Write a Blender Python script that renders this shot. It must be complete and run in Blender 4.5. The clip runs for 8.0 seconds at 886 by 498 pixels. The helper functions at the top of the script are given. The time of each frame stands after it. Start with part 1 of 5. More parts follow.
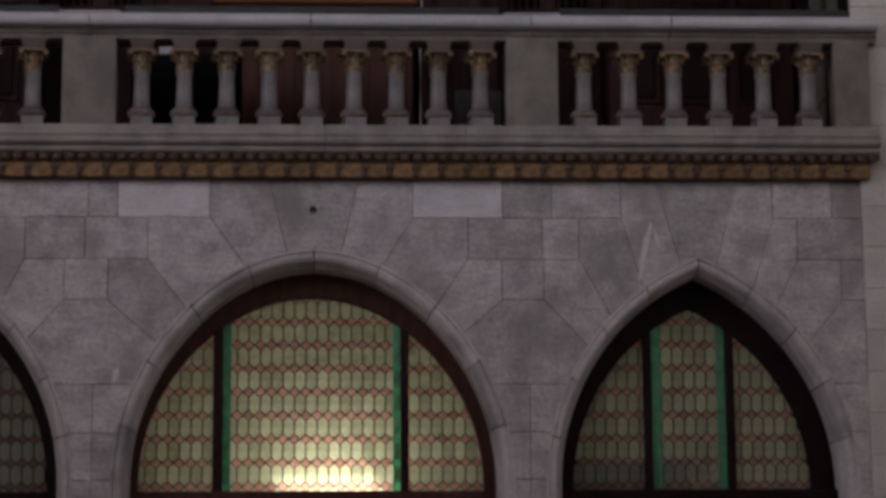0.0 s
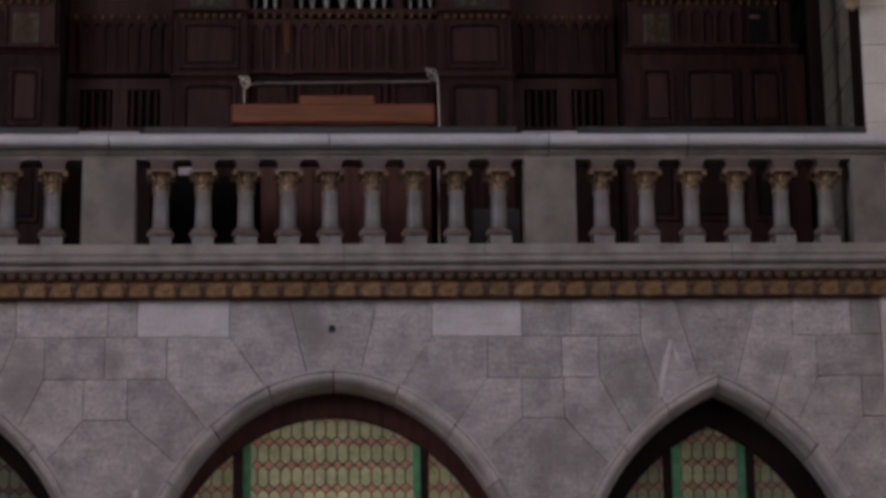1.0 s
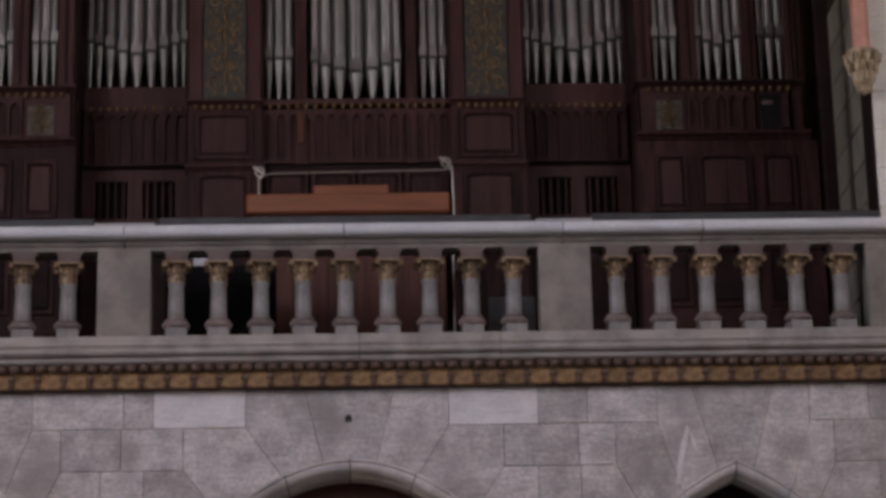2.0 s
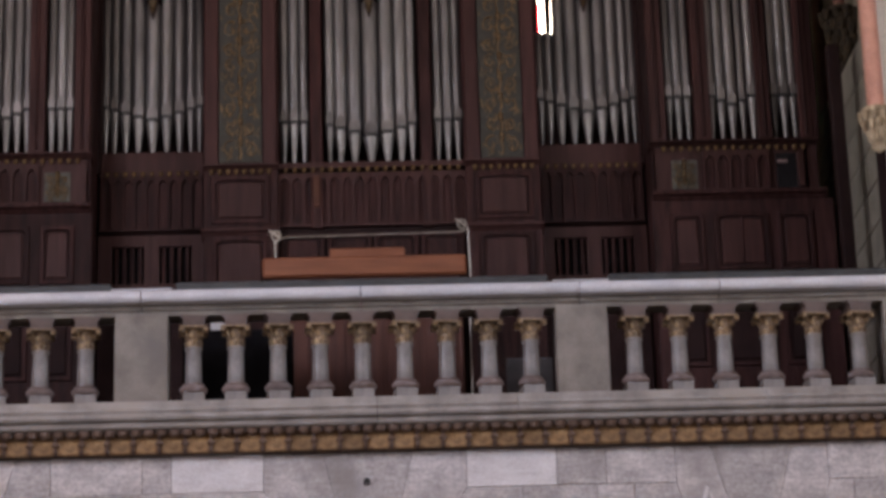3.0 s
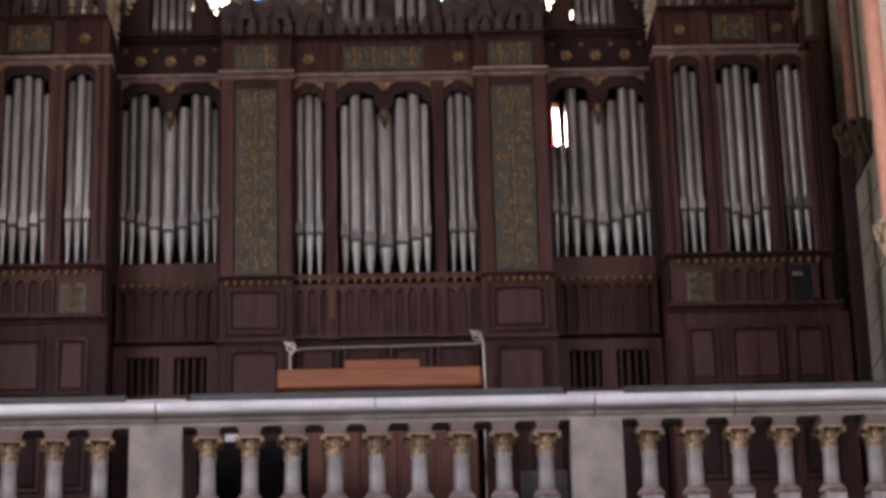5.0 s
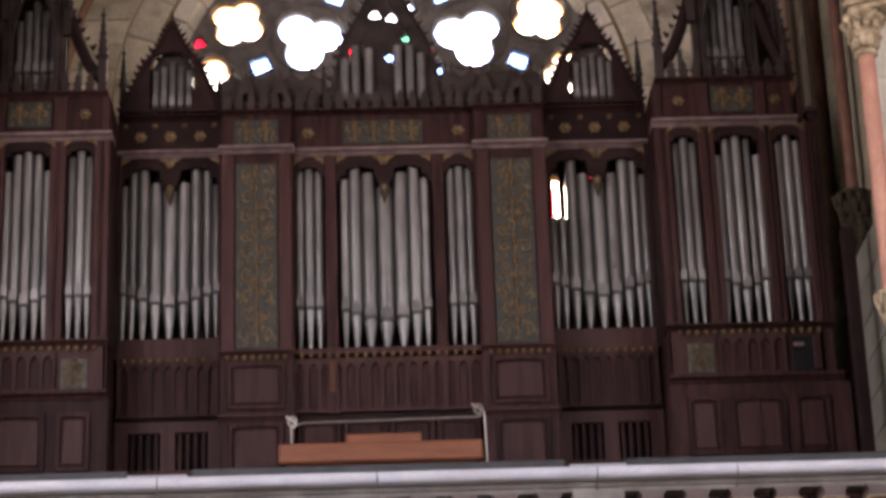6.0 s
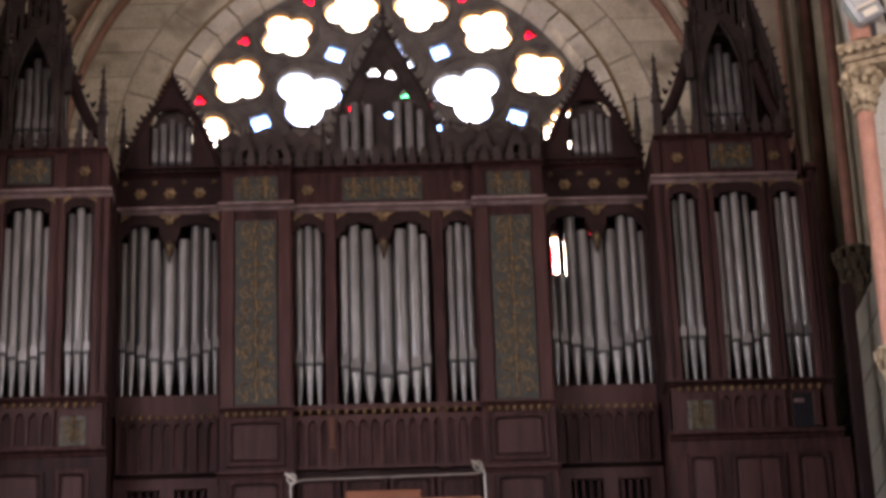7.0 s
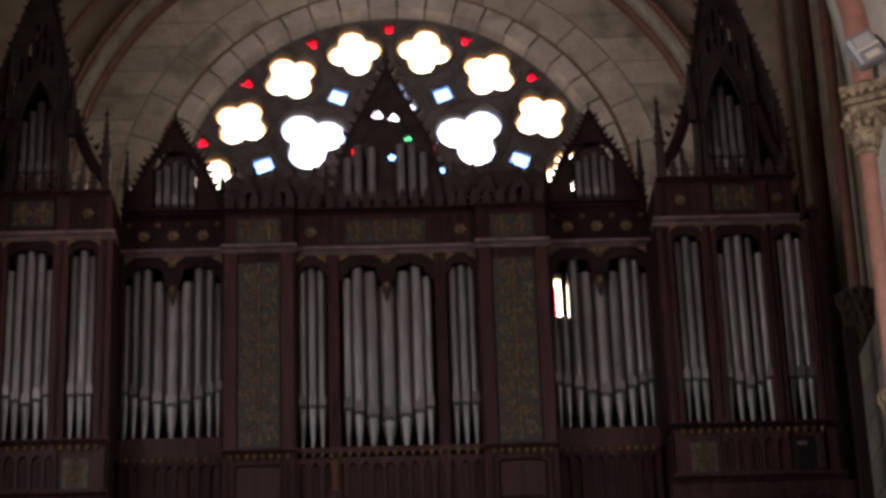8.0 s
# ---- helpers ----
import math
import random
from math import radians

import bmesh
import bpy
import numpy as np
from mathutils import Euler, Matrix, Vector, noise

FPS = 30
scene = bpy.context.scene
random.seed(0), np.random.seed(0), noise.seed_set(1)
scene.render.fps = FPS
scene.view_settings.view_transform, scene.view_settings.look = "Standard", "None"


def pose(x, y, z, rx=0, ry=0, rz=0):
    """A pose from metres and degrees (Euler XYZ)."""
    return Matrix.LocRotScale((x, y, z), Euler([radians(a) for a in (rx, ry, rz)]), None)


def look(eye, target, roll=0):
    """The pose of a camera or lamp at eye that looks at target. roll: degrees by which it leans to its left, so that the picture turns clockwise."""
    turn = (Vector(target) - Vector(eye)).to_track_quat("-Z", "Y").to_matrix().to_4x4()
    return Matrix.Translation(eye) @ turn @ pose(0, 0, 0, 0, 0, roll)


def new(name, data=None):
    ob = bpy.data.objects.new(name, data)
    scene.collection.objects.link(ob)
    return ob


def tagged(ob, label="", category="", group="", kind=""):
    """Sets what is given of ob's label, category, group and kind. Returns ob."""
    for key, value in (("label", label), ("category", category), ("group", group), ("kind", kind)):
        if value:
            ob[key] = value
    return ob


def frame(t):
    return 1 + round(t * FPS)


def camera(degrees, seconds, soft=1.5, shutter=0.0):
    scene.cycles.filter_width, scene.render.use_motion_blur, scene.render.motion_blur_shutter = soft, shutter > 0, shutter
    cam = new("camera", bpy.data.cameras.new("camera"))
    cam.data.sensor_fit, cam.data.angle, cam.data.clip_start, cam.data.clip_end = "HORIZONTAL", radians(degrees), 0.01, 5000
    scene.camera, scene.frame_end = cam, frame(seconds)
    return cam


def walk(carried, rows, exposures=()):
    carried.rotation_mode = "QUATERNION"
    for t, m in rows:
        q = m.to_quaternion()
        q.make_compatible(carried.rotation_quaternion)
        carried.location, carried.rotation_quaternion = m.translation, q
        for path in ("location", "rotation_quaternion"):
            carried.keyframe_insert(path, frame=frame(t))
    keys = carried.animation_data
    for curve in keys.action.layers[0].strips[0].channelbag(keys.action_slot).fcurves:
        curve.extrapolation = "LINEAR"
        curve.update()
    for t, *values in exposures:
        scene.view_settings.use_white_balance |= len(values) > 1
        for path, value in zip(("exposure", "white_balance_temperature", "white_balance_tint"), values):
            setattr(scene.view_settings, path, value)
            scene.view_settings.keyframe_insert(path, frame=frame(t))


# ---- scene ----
# The camera stands on the nave floor and tilts upwards; seconds, pitch (+90), roll, yaw.
cam = camera(21.16, 8.0, soft=3.5, shutter=0.4)
EYE = 1.6
ROWS = [
    (0.0, 100.694, 0.430, -2.829),
    (0.5, 102.215, 0.403, -2.563),
    (1.0, 103.560, 0.733, -2.294),
    (1.5, 105.006, 1.043, -2.010),
    (1.7, 105.281, 1.051, -1.939),
    (2.8, 106.973, 1.634, -1.312),
    (3.0, 107.211, 1.636, -1.246),
    (3.5, 107.737, 1.624, -1.029),
    (4.0, 108.771, 1.319, -0.996),
    (4.2, 108.907, 1.330, -0.993),
    (5.3, 110.334, 1.430, -0.926),
    (5.5, 110.587, 1.477, -0.910),
    (6.0, 111.689, 1.792, -0.778),
    (6.5, 112.474, 1.884, -0.758),
    (7.0, 113.053, 1.821, -0.780),
    (7.5, 113.831, 1.777, -0.745),
    (8.0, 114.078, 1.806, -0.706),
]
EXPOSURES = [(t, e, 6600, 20) for t, e in (
    (0.0, 2.7), (1.0, 2.98), (1.7, 3.36), (2.6, 3.95), (3.5, 4.3), (5.5, 4.62), (6.5, 4.65), (7.0, 4.52), (7.5, 3.97), (8.0, 3.32))]
walk(cam, [(t, pose(0, 0, EYE, a, b, c)) for t, a, b, c in ROWS], EXPOSURES)
# ---- light: sky outside, daylight through the nave's clerestory windows ----
world = bpy.data.worlds.new("sky")
scene.world = world
world.use_nodes = True
_wn = world.node_tree.nodes
_sky = _wn.new("ShaderNodeTexSky")
_sky.sky_type = "NISHITA"
_sky.sun_disc = False
_sky.sun_elevation = radians(35)
_sky.sun_rotation = radians(20)
world.node_tree.links.new(_sky.outputs[0], _wn["Background"].inputs[0])
_wn["Background"].inputs[1].default_value = 0.15


def area(name, loc, target, sx, sy, watts, colour):
    d = bpy.data.lights.new(name, "AREA")
    d.shape, d.size, d.size_y, d.energy, d.color = "RECTANGLE", sx, sy, watts, colour
    ob = new(name, d)
    ob.matrix_world = look(loc, target)
    return ob


CLEAR = 0.12
for _y in (3.0, 8.0, 13.0):
    area("clerestory_daylight", (-8.35, _y, 11.0), (0, _y + 5.5, 9.5), 2.2, 4.4, 195 * CLEAR, (1.0, 0.915, 0.93))
    area("clerestory_daylight", (8.35, _y, 11.0), (0, _y + 5.5, 9.5), 2.2, 4.4, 97 * CLEAR, (1.0, 0.91, 0.85))


# ---- materials ----
def material(name, c1, c2, rough=0.7, metal=0.0, scale=6.0, fine=90.0, bump=0.15, stretch=(1, 1, 1), vary=0.12, spec=0.4, stain=None, grit=0.35, streak=0.0):
    """Two colours mixed by broad and fine noise, with relief and a tint that changes from piece to piece."""
    m = bpy.data.materials.new(name)
    m.use_nodes = True
    n, l = m.node_tree.nodes, m.node_tree.links
    b = n["Principled BSDF"]
    tc = n.new("ShaderNodeTexCoord")
    mp = n.new("ShaderNodeMapping")
    mp.inputs["Scale"].default_value = stretch
    l.new(tc.outputs["Object"], mp.inputs[0])
    big, small = n.new("ShaderNodeTexNoise"), n.new("ShaderNodeTexNoise")
    big.inputs["Scale"].default_value, big.inputs["Detail"].default_value = scale, 6
    small.inputs["Scale"].default_value, small.inputs["Detail"].default_value = fine, 4
    l.new(mp.outputs[0], big.inputs["Vector"])
    l.new(mp.outputs[0], small.inputs["Vector"])
    ramp = n.new("ShaderNodeValToRGB")
    ramp.color_ramp.elements[0].position, ramp.color_ramp.elements[1].position = 0.32, 0.68
    ramp.color_ramp.elements[0].color, ramp.color_ramp.elements[1].color = (*c1, 1), (*c2, 1)
    l.new(big.outputs[0], ramp.inputs[0])
    grain = n.new("ShaderNodeMix")
    grain.data_type, grain.blend_type = "RGBA", "OVERLAY"
    grain.inputs[0].default_value = grit
    l.new(ramp.outputs[0], grain.inputs[6])
    l.new(small.outputs[0], grain.inputs[7])
    last = grain.outputs[2]
    if streak:
        mp, tn, tr, tm = (n.new("ShaderNode" + k) for k in ("Mapping", "TexNoise", "MapRange", "Mix"))
        mp.inputs["Scale"].default_value = (5, 5, 26)
        mp.inputs["Rotation"].default_value = (0, 0.09, 0)
        tn.inputs["Scale"].default_value, tn.inputs["Detail"].default_value = 1.0, 10
        tn.inputs["Roughness"].default_value = 0.72
        l.new(tc.outputs["Object"], mp.inputs["Vector"])
        l.new(mp.outputs[0], tn.inputs["Vector"])
        tr.inputs["From Min"].default_value, tr.inputs["From Max"].default_value = 0.3, 0.7
        l.new(tn.outputs[0], tr.inputs[0])
        tm.data_type, tm.blend_type = "RGBA", "OVERLAY"
        tm.inputs[0].default_value = streak
        l.new(last, tm.inputs[6])
        l.new(tr.outputs[0], tm.inputs[7])
        last = tm.outputs[2]
    if stain:
        st = n.new("ShaderNodeTexNoise")
        st.inputs["Scale"].default_value, st.inputs["Detail"].default_value = stain[1], 8
        l.new(tc.outputs["Object"], st.inputs["Vector"])
        sr = n.new("ShaderNodeValToRGB")
        sr.color_ramp.elements[0].position, sr.color_ramp.elements[1].position = 0.52, 0.72
        l.new(st.outputs[0], sr.inputs[0])
        sm = n.new("ShaderNodeMix")
        sm.data_type = "RGBA"
        l.new(sr.outputs[0], sm.inputs[0])
        l.new(last, sm.inputs[6])
        sm.inputs[7].default_value = (*stain[0], 1)
        last = sm.outputs[2]
    oi = n.new("ShaderNodeObjectInfo")
    mr = n.new("ShaderNodeMapRange")
    mr.inputs["To Min"].default_value, mr.inputs["To Max"].default_value = 1 - vary, 1 + vary
    l.new(oi.outputs["Random"], mr.inputs[0])
    hsv = n.new("ShaderNodeHueSaturation")
    l.new(mr.outputs[0], hsv.inputs["Value"])
    l.new(last, hsv.inputs["Color"])
    l.new(hsv.outputs[0], b.inputs["Base Color"])
    rr = n.new("ShaderNodeMapRange")
    rr.inputs["To Min"].default_value, rr.inputs["To Max"].default_value = max(rough - 0.1, 0.05), min(rough + 0.12, 1)
    l.new(small.outputs[0], rr.inputs[0])
    l.new(rr.outputs[0], b.inputs["Roughness"])
    b.inputs["Metallic"].default_value = metal
    b.inputs["Specular IOR Level"].default_value = spec
    bp = n.new("ShaderNodeBump")
    bp.inputs["Strength"].default_value, bp.inputs["Distance"].default_value = bump, 0.01
    l.new(small.outputs[0], bp.inputs["Height"])
    l.new(bp.outputs[0], b.inputs["Normal"])
    return m


def glass(name, colour, clear=0.0, glow=0.75, vary=0.15):
    """Cathedral glass: scatters light from both sides, with a glossy skin; clear lets the view through."""
    m = bpy.data.materials.new(name)
    m.use_nodes = True
    n, l = m.node_tree.nodes, m.node_tree.links
    out = n["Material Output"]
    n.remove(n["Principled BSDF"])
    oi, mr, hsv = n.new("ShaderNodeObjectInfo"), n.new("ShaderNodeMapRange"), n.new("ShaderNodeHueSaturation")
    tc, ns = n.new("ShaderNodeTexCoord"), n.new("ShaderNodeTexNoise")
    ns.inputs["Scale"].default_value = 14
    l.new(tc.outputs["Object"], ns.inputs["Vector"])
    mr.inputs["To Min"].default_value, mr.inputs["To Max"].default_value = 1 - vary, 1 + vary
    hsv.inputs["Color"].default_value = (*colour, 1)
    l.new(oi.outputs["Random"], mr.inputs[0])
    l.new(mr.outputs[0], hsv.inputs["Value"])
    mul = n.new("ShaderNodeMix")
    mul.data_type, mul.blend_type = "RGBA", "OVERLAY"
    mul.inputs[0].default_value = 0.4
    l.new(hsv.outputs[0], mul.inputs[6])
    l.new(ns.outputs[0], mul.inputs[7])
    dif, tra, tran, glo = (n.new("ShaderNodeBsdf" + k) for k in ("Diffuse", "Translucent", "Transparent", "Glossy"))
    for q in (dif, tra, tran):
        l.new(mul.outputs[2], q.inputs["Color"])
    glo.inputs["Roughness"].default_value = 0.12
    a, b2, c = n.new("ShaderNodeMixShader"), n.new("ShaderNodeMixShader"), n.new("ShaderNodeMixShader")
    a.inputs[0].default_value, b2.inputs[0].default_value, c.inputs[0].default_value = glow, clear, 0.05
    l.new(dif.outputs[0], a.inputs[1])
    l.new(tra.outputs[0], a.inputs[2])
    l.new(a.outputs[0], b2.inputs[1])
    l.new(tran.outputs[0], b2.inputs[2])
    l.new(b2.outputs[0], c.inputs[1])
    l.new(glo.outputs[0], c.inputs[2])
    l.new(c.outputs[0], out.inputs["Surface"])
    return m


STONE = material("grey_ashlar", (0.33, 0.3, 0.282), (0.53, 0.485, 0.455), 0.85, scale=4.5, fine=30, bump=0.4, vary=0.15, grit=0.55, stain=((0.27, 0.24, 0.222), 1.6), streak=0.22)
STONE_PALE = material("pale_ashlar", (0.53, 0.495, 0.475), (0.66, 0.62, 0.59), 0.85, scale=4.0, fine=70, bump=0.35, vary=0.06, grit=0.55, streak=0.2)
STONE_TRIM = material("carved_limestone", (0.4, 0.365, 0.345), (0.55, 0.505, 0.475), 0.75, scale=5.0, fine=80, bump=0.3, vary=0.16, grit=0.5, stain=((0.26, 0.235, 0.22), 2.0))
COPING = material("polished_coping_stone", (0.42, 0.41, 0.42), (0.52, 0.5, 0.5), 0.42, scale=3.0, fine=60, bump=0.1, vary=0.05, spec=0.6)
POST = material("brownish_limestone", (0.135, 0.116, 0.096), (0.22, 0.191, 0.159), 0.8, grit=0.6, scale=5.0, fine=80, bump=0.2, vary=0.05, stain=((0.14, 0.122, 0.105), 3.0))
CORNICE = material("weathered_cornice_stone", (0.2, 0.178, 0.158), (0.33, 0.296, 0.262), 0.7, scale=5.0, fine=80, bump=0.2, vary=0.08, stain=((0.32, 0.28, 0.24), 2.6))
JOINT = material("brown_mortar_joint", (0.26, 0.215, 0.165), (0.34, 0.29, 0.225), 0.95, fine=120)
MORTAR = material("mortar", (0.19, 0.18, 0.175), (0.25, 0.235, 0.23), 0.95, fine=120)
BRICK = material("ochre_frieze_block", (0.13, 0.073, 0.034), (0.29, 0.175, 0.082), 0.85, scale=20, fine=60, bump=0.5, vary=0.2, grit=0.6)
BRICK_DARK = material("dark_brown_bead", (0.06, 0.036, 0.028), (0.14, 0.088, 0.062), 0.8, scale=12, fine=80, bump=0.3)
SHAFT = material("grey_marble", (0.128, 0.115, 0.106), (0.22, 0.198, 0.181), 0.5, scale=7, fine=50, bump=0.08, vary=0.1, spec=0.5)
# Reddish abacus stone, darkened in colour for the shadow under the coping.
PINK = material("shaded_rose_marble", (0.075, 0.05, 0.042), (0.115, 0.08, 0.067), 0.6, scale=9, fine=60, vary=0.15)
PINK_TORUS = material("rosy_limestone", (0.125, 0.092, 0.082), (0.2, 0.152, 0.138), 0.7, scale=9, fine=60, vary=0.2)
GILT = material("worn_gilding", (0.1, 0.068, 0.052), (0.34, 0.235, 0.125), 0.4, metal=0.5, scale=26, fine=120, bump=0.4, vary=0.25)
OAK = material("dark_oak", (0.0145, 0.006, 0.0057), (0.041, 0.0165, 0.0155), 0.55, spec=0.1, scale=3, fine=40, bump=0.25, stretch=(6, 6, 0.6), vary=0.28, grit=0.6)
OAK_RED = material("reddish_oak", (0.029, 0.0122, 0.0114), (0.05, 0.0212, 0.0194), 0.5, spec=0.13, scale=3, fine=40, bump=0.2, stretch=(6, 6, 0.6), vary=0.15)
# Greyer than OAK, for the crowns, gables and cresting.
OAK_GREY = material("greyish_dark_oak", (0.019, 0.0132, 0.0126), (0.046, 0.033, 0.03), 0.6, spec=0.16, scale=5, fine=40, bump=0.2, vary=0.25)
# Dark oak; also carries the shade of panel grooves and low organ bases.
OAK_DARK = material("dark_and_shaded_oak", (0.013, 0.0062, 0.0062), (0.023, 0.0115, 0.011), 0.65, spec=0.08, scale=4, fine=50, bump=0.2, vary=0.2)
MOULD = material("grey_dusty_moulding", (0.1, 0.066, 0.064), (0.18, 0.124, 0.122), 0.6, spec=0.2, scale=8, fine=60, bump=0.15)
STRIP = material("orange_brown_strip", (0.05, 0.0185, 0.0115), (0.072, 0.027, 0.016), 0.5, scale=4, fine=50, spec=0.2)
CONSOLE = material("orange_mahogany", (0.14, 0.046, 0.022), (0.215, 0.076, 0.036), 0.38, scale=3, fine=40, bump=0.08, stretch=(0.6, 6, 6), vary=0.08)
TIN = material("tin_pipe_metal", (0.175, 0.166, 0.166), (0.268, 0.253, 0.25), 0.32, metal=0.75, scale=3, fine=14, bump=0.012, stretch=(1, 1, 0.3), vary=0.2, grit=0.2)
# Pipe feet: tin darkened in colour to dim what the cones reflect.
TIN_FOOT = material("dimmed_tin_foot", (0.12, 0.114, 0.112), (0.2, 0.189, 0.185), 0.42, metal=0.6, scale=4, fine=20, bump=0.02, vary=0.25, grit=0.2)
TIN_OLD = material("dull_tin", (0.12, 0.113, 0.113), (0.2, 0.186, 0.186), 0.36, metal=0.5, scale=6, fine=50, bump=0.05, vary=0.2)
# Near-black colour standing for the shade inside the pipe mouths.
MOUTH_SHADE = material("pipe_mouth_shade", (0.012, 0.012, 0.013), (0.025, 0.024, 0.024), 0.6)
PAINTED = material("painted_green_panel", (0.028, 0.027, 0.0235), (0.047, 0.045, 0.039), 0.6, spec=0.15, scale=14, fine=70, vary=0.08)
PAINT_GOLD = material("gold_painted_ornament", (0.055, 0.032, 0.015), (0.18, 0.11, 0.048), 0.5, metal=0.2, scale=30, fine=100, vary=0.2)
WALL_BACK = material("cream_vault_stone", (0.46, 0.4, 0.3), (0.62, 0.55, 0.425), 0.85, scale=4, fine=40, bump=0.4, vary=0.14, grit=0.6, stain=((0.27, 0.225, 0.165), 2.2))
RING = material("pale_stone", (0.68, 0.61, 0.52), (0.78, 0.72, 0.62), 0.8, scale=4, fine=60, bump=0.15, vary=0.08)
RIB = material("red_painted_rib", (0.25, 0.13, 0.085), (0.34, 0.19, 0.13), 0.7, scale=6, fine=60, vary=0.05)
OCHRE = material("golden_ochre_paint", (0.2, 0.125, 0.05), (0.33, 0.215, 0.095), 0.7, scale=8, fine=60, vary=0.05)
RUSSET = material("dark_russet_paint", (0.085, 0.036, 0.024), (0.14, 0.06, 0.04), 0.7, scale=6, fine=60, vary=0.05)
SALMON = material("salmon_painted_stone", (0.33, 0.152, 0.108), (0.42, 0.203, 0.143), 0.6, scale=6, fine=60, bump=0.1, vary=0.04)
# Olive ashlar, darkened in the colour for the shade inside the gallery.
SHADED_ASHLAR = material("shaded_olive_ashlar", (0.12, 0.108, 0.085), (0.19, 0.172, 0.135), 0.85, scale=3, fine=60, bump=0.25, vary=0.15)
BACKWOOD = material("red_brown_panelling", (0.042, 0.0155, 0.0112), (0.072, 0.027, 0.0185), 0.5, spec=0.2, scale=3, fine=40, bump=0.15, stretch=(6, 6, 0.6), vary=0.2)
RING_STONE = material("grey_brown_voussoir", (0.55, 0.49, 0.4), (0.7, 0.63, 0.53), 0.85, scale=5, fine=50, bump=0.3, vary=0.14, grit=0.6, stain=((0.36, 0.31, 0.245), 2.4))
# Side wall and shafts: stone colour lowered to hold the gallery's shadow.
SIDE = material("shadowed_side_stone", (0.155, 0.132, 0.095), (0.26, 0.222, 0.16), 0.85, scale=3, fine=60, bump=0.25, vary=0.15, grit=0.6)
# Shaded copy of the cream stone: the gallery's shade is in the colour.
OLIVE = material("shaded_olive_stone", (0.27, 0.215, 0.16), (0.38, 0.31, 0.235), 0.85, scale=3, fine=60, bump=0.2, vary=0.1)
BRONZE = material("dark_gilded_leaf", (0.025, 0.017, 0.011), (0.12, 0.075, 0.03), 0.5, metal=0.3, scale=25, fine=90, bump=0.4)
# Darker than BRONZE, for the leaf corbels on the side wall.
LEAFWORK = material("darker_gilded_leaf", (0.008, 0.006, 0.004), (0.045, 0.028, 0.011), 0.6, metal=0.2, scale=18, fine=90, bump=0.4)
SQUARE = material("faded_painted_panel", (0.035, 0.034, 0.03), (0.095, 0.092, 0.078), 0.6, scale=20, fine=80, spec=0.15)
CREAM = material("cream_carved_stone", (0.14, 0.097, 0.056), (0.46, 0.36, 0.24), 0.7, scale=11, fine=60, bump=0.3, vary=0.06)
PIER = material("warm_pale_stone", (0.5, 0.46, 0.41), (0.6, 0.56, 0.5), 0.8, scale=3, fine=60, bump=0.15, vary=0.06)
NAVE = material("nave_plaster", (0.42, 0.38, 0.34), (0.5, 0.46, 0.41), 0.9, scale=2, fine=40)
FLOOR = material("nave_floor_stone", (0.2, 0.18, 0.16), (0.28, 0.26, 0.23), 0.6, scale=2, fine=40)
TRACERY = material("dark_tracery_stone", (0.085, 0.072, 0.065), (0.16, 0.137, 0.122), 0.85, scale=6, fine=60)
LEAD = material("lead_came", (0.03, 0.03, 0.03), (0.05, 0.05, 0.05), 0.6, metal=0.3)
IRON = material("grey_enamel_metal", (0.3, 0.31, 0.32), (0.4, 0.4, 0.42), 0.4, metal=0.3)
BRASS = material("aged_nickel_rod", (0.3, 0.275, 0.24), (0.44, 0.4, 0.345), 0.4, metal=0.6)
# Black for the cloth-covered box and for sheets that stand for deep shade.
BLACK = material("matt_black_cloth_and_void", (0.008, 0.007, 0.008), (0.013, 0.012, 0.013), 0.95, spec=0.03)
WHITE = material("white_card", (0.3, 0.29, 0.29), (0.38, 0.37, 0.37), 0.6)
SLATE = material("grey_board", (0.065, 0.063, 0.067), (0.1, 0.096, 0.1), 0.6)
G_GREEN = glass("yellow_green_glass", (0.55, 0.57, 0.43), vary=0.14)
G_RED = glass("pale_rust_glass", (0.6, 0.4, 0.34), vary=0.14)
G_EDGE = glass("emerald_border_glass", (0.2, 0.52, 0.31), glow=0.6)
G_WHITE = glass("clear_rose_glass", (0.98, 0.97, 0.93), clear=0.8, vary=0.02)
G_WARM = glass("straw_rose_glass", (0.98, 0.9, 0.7), clear=0.8, vary=0.02)
# Rim glass of the rose: coloured lens halo put into the panes' edges.
G_AMBER = glass("amber_halo_glass", (0.9, 0.5, 0.16), clear=0.7, vary=0.05)
G_ICE = glass("ice_blue_halo_glass", (0.6, 0.74, 1.0), clear=0.75, vary=0.05)
G_BLUE = glass("blue_rose_glass", (0.4, 0.6, 1.0), clear=0.8, vary=0.1)
G_RUBY = glass("ruby_rose_glass", (0.85, 0.03, 0.08), clear=0.6, vary=0.1)
G_LEAF = glass("green_rose_glass", (0.2, 0.75, 0.4), clear=0.7, vary=0.1)

# ---- builders ----
ORIGIN = {}


def thing(name, at, label, category, group="", kind=""):
    ob = new(name)
    ob.empty_display_size = 0.2
    ob.location = at
    ORIGIN[ob.name] = Vector(at)
    return tagged(ob, label, category, group, kind)


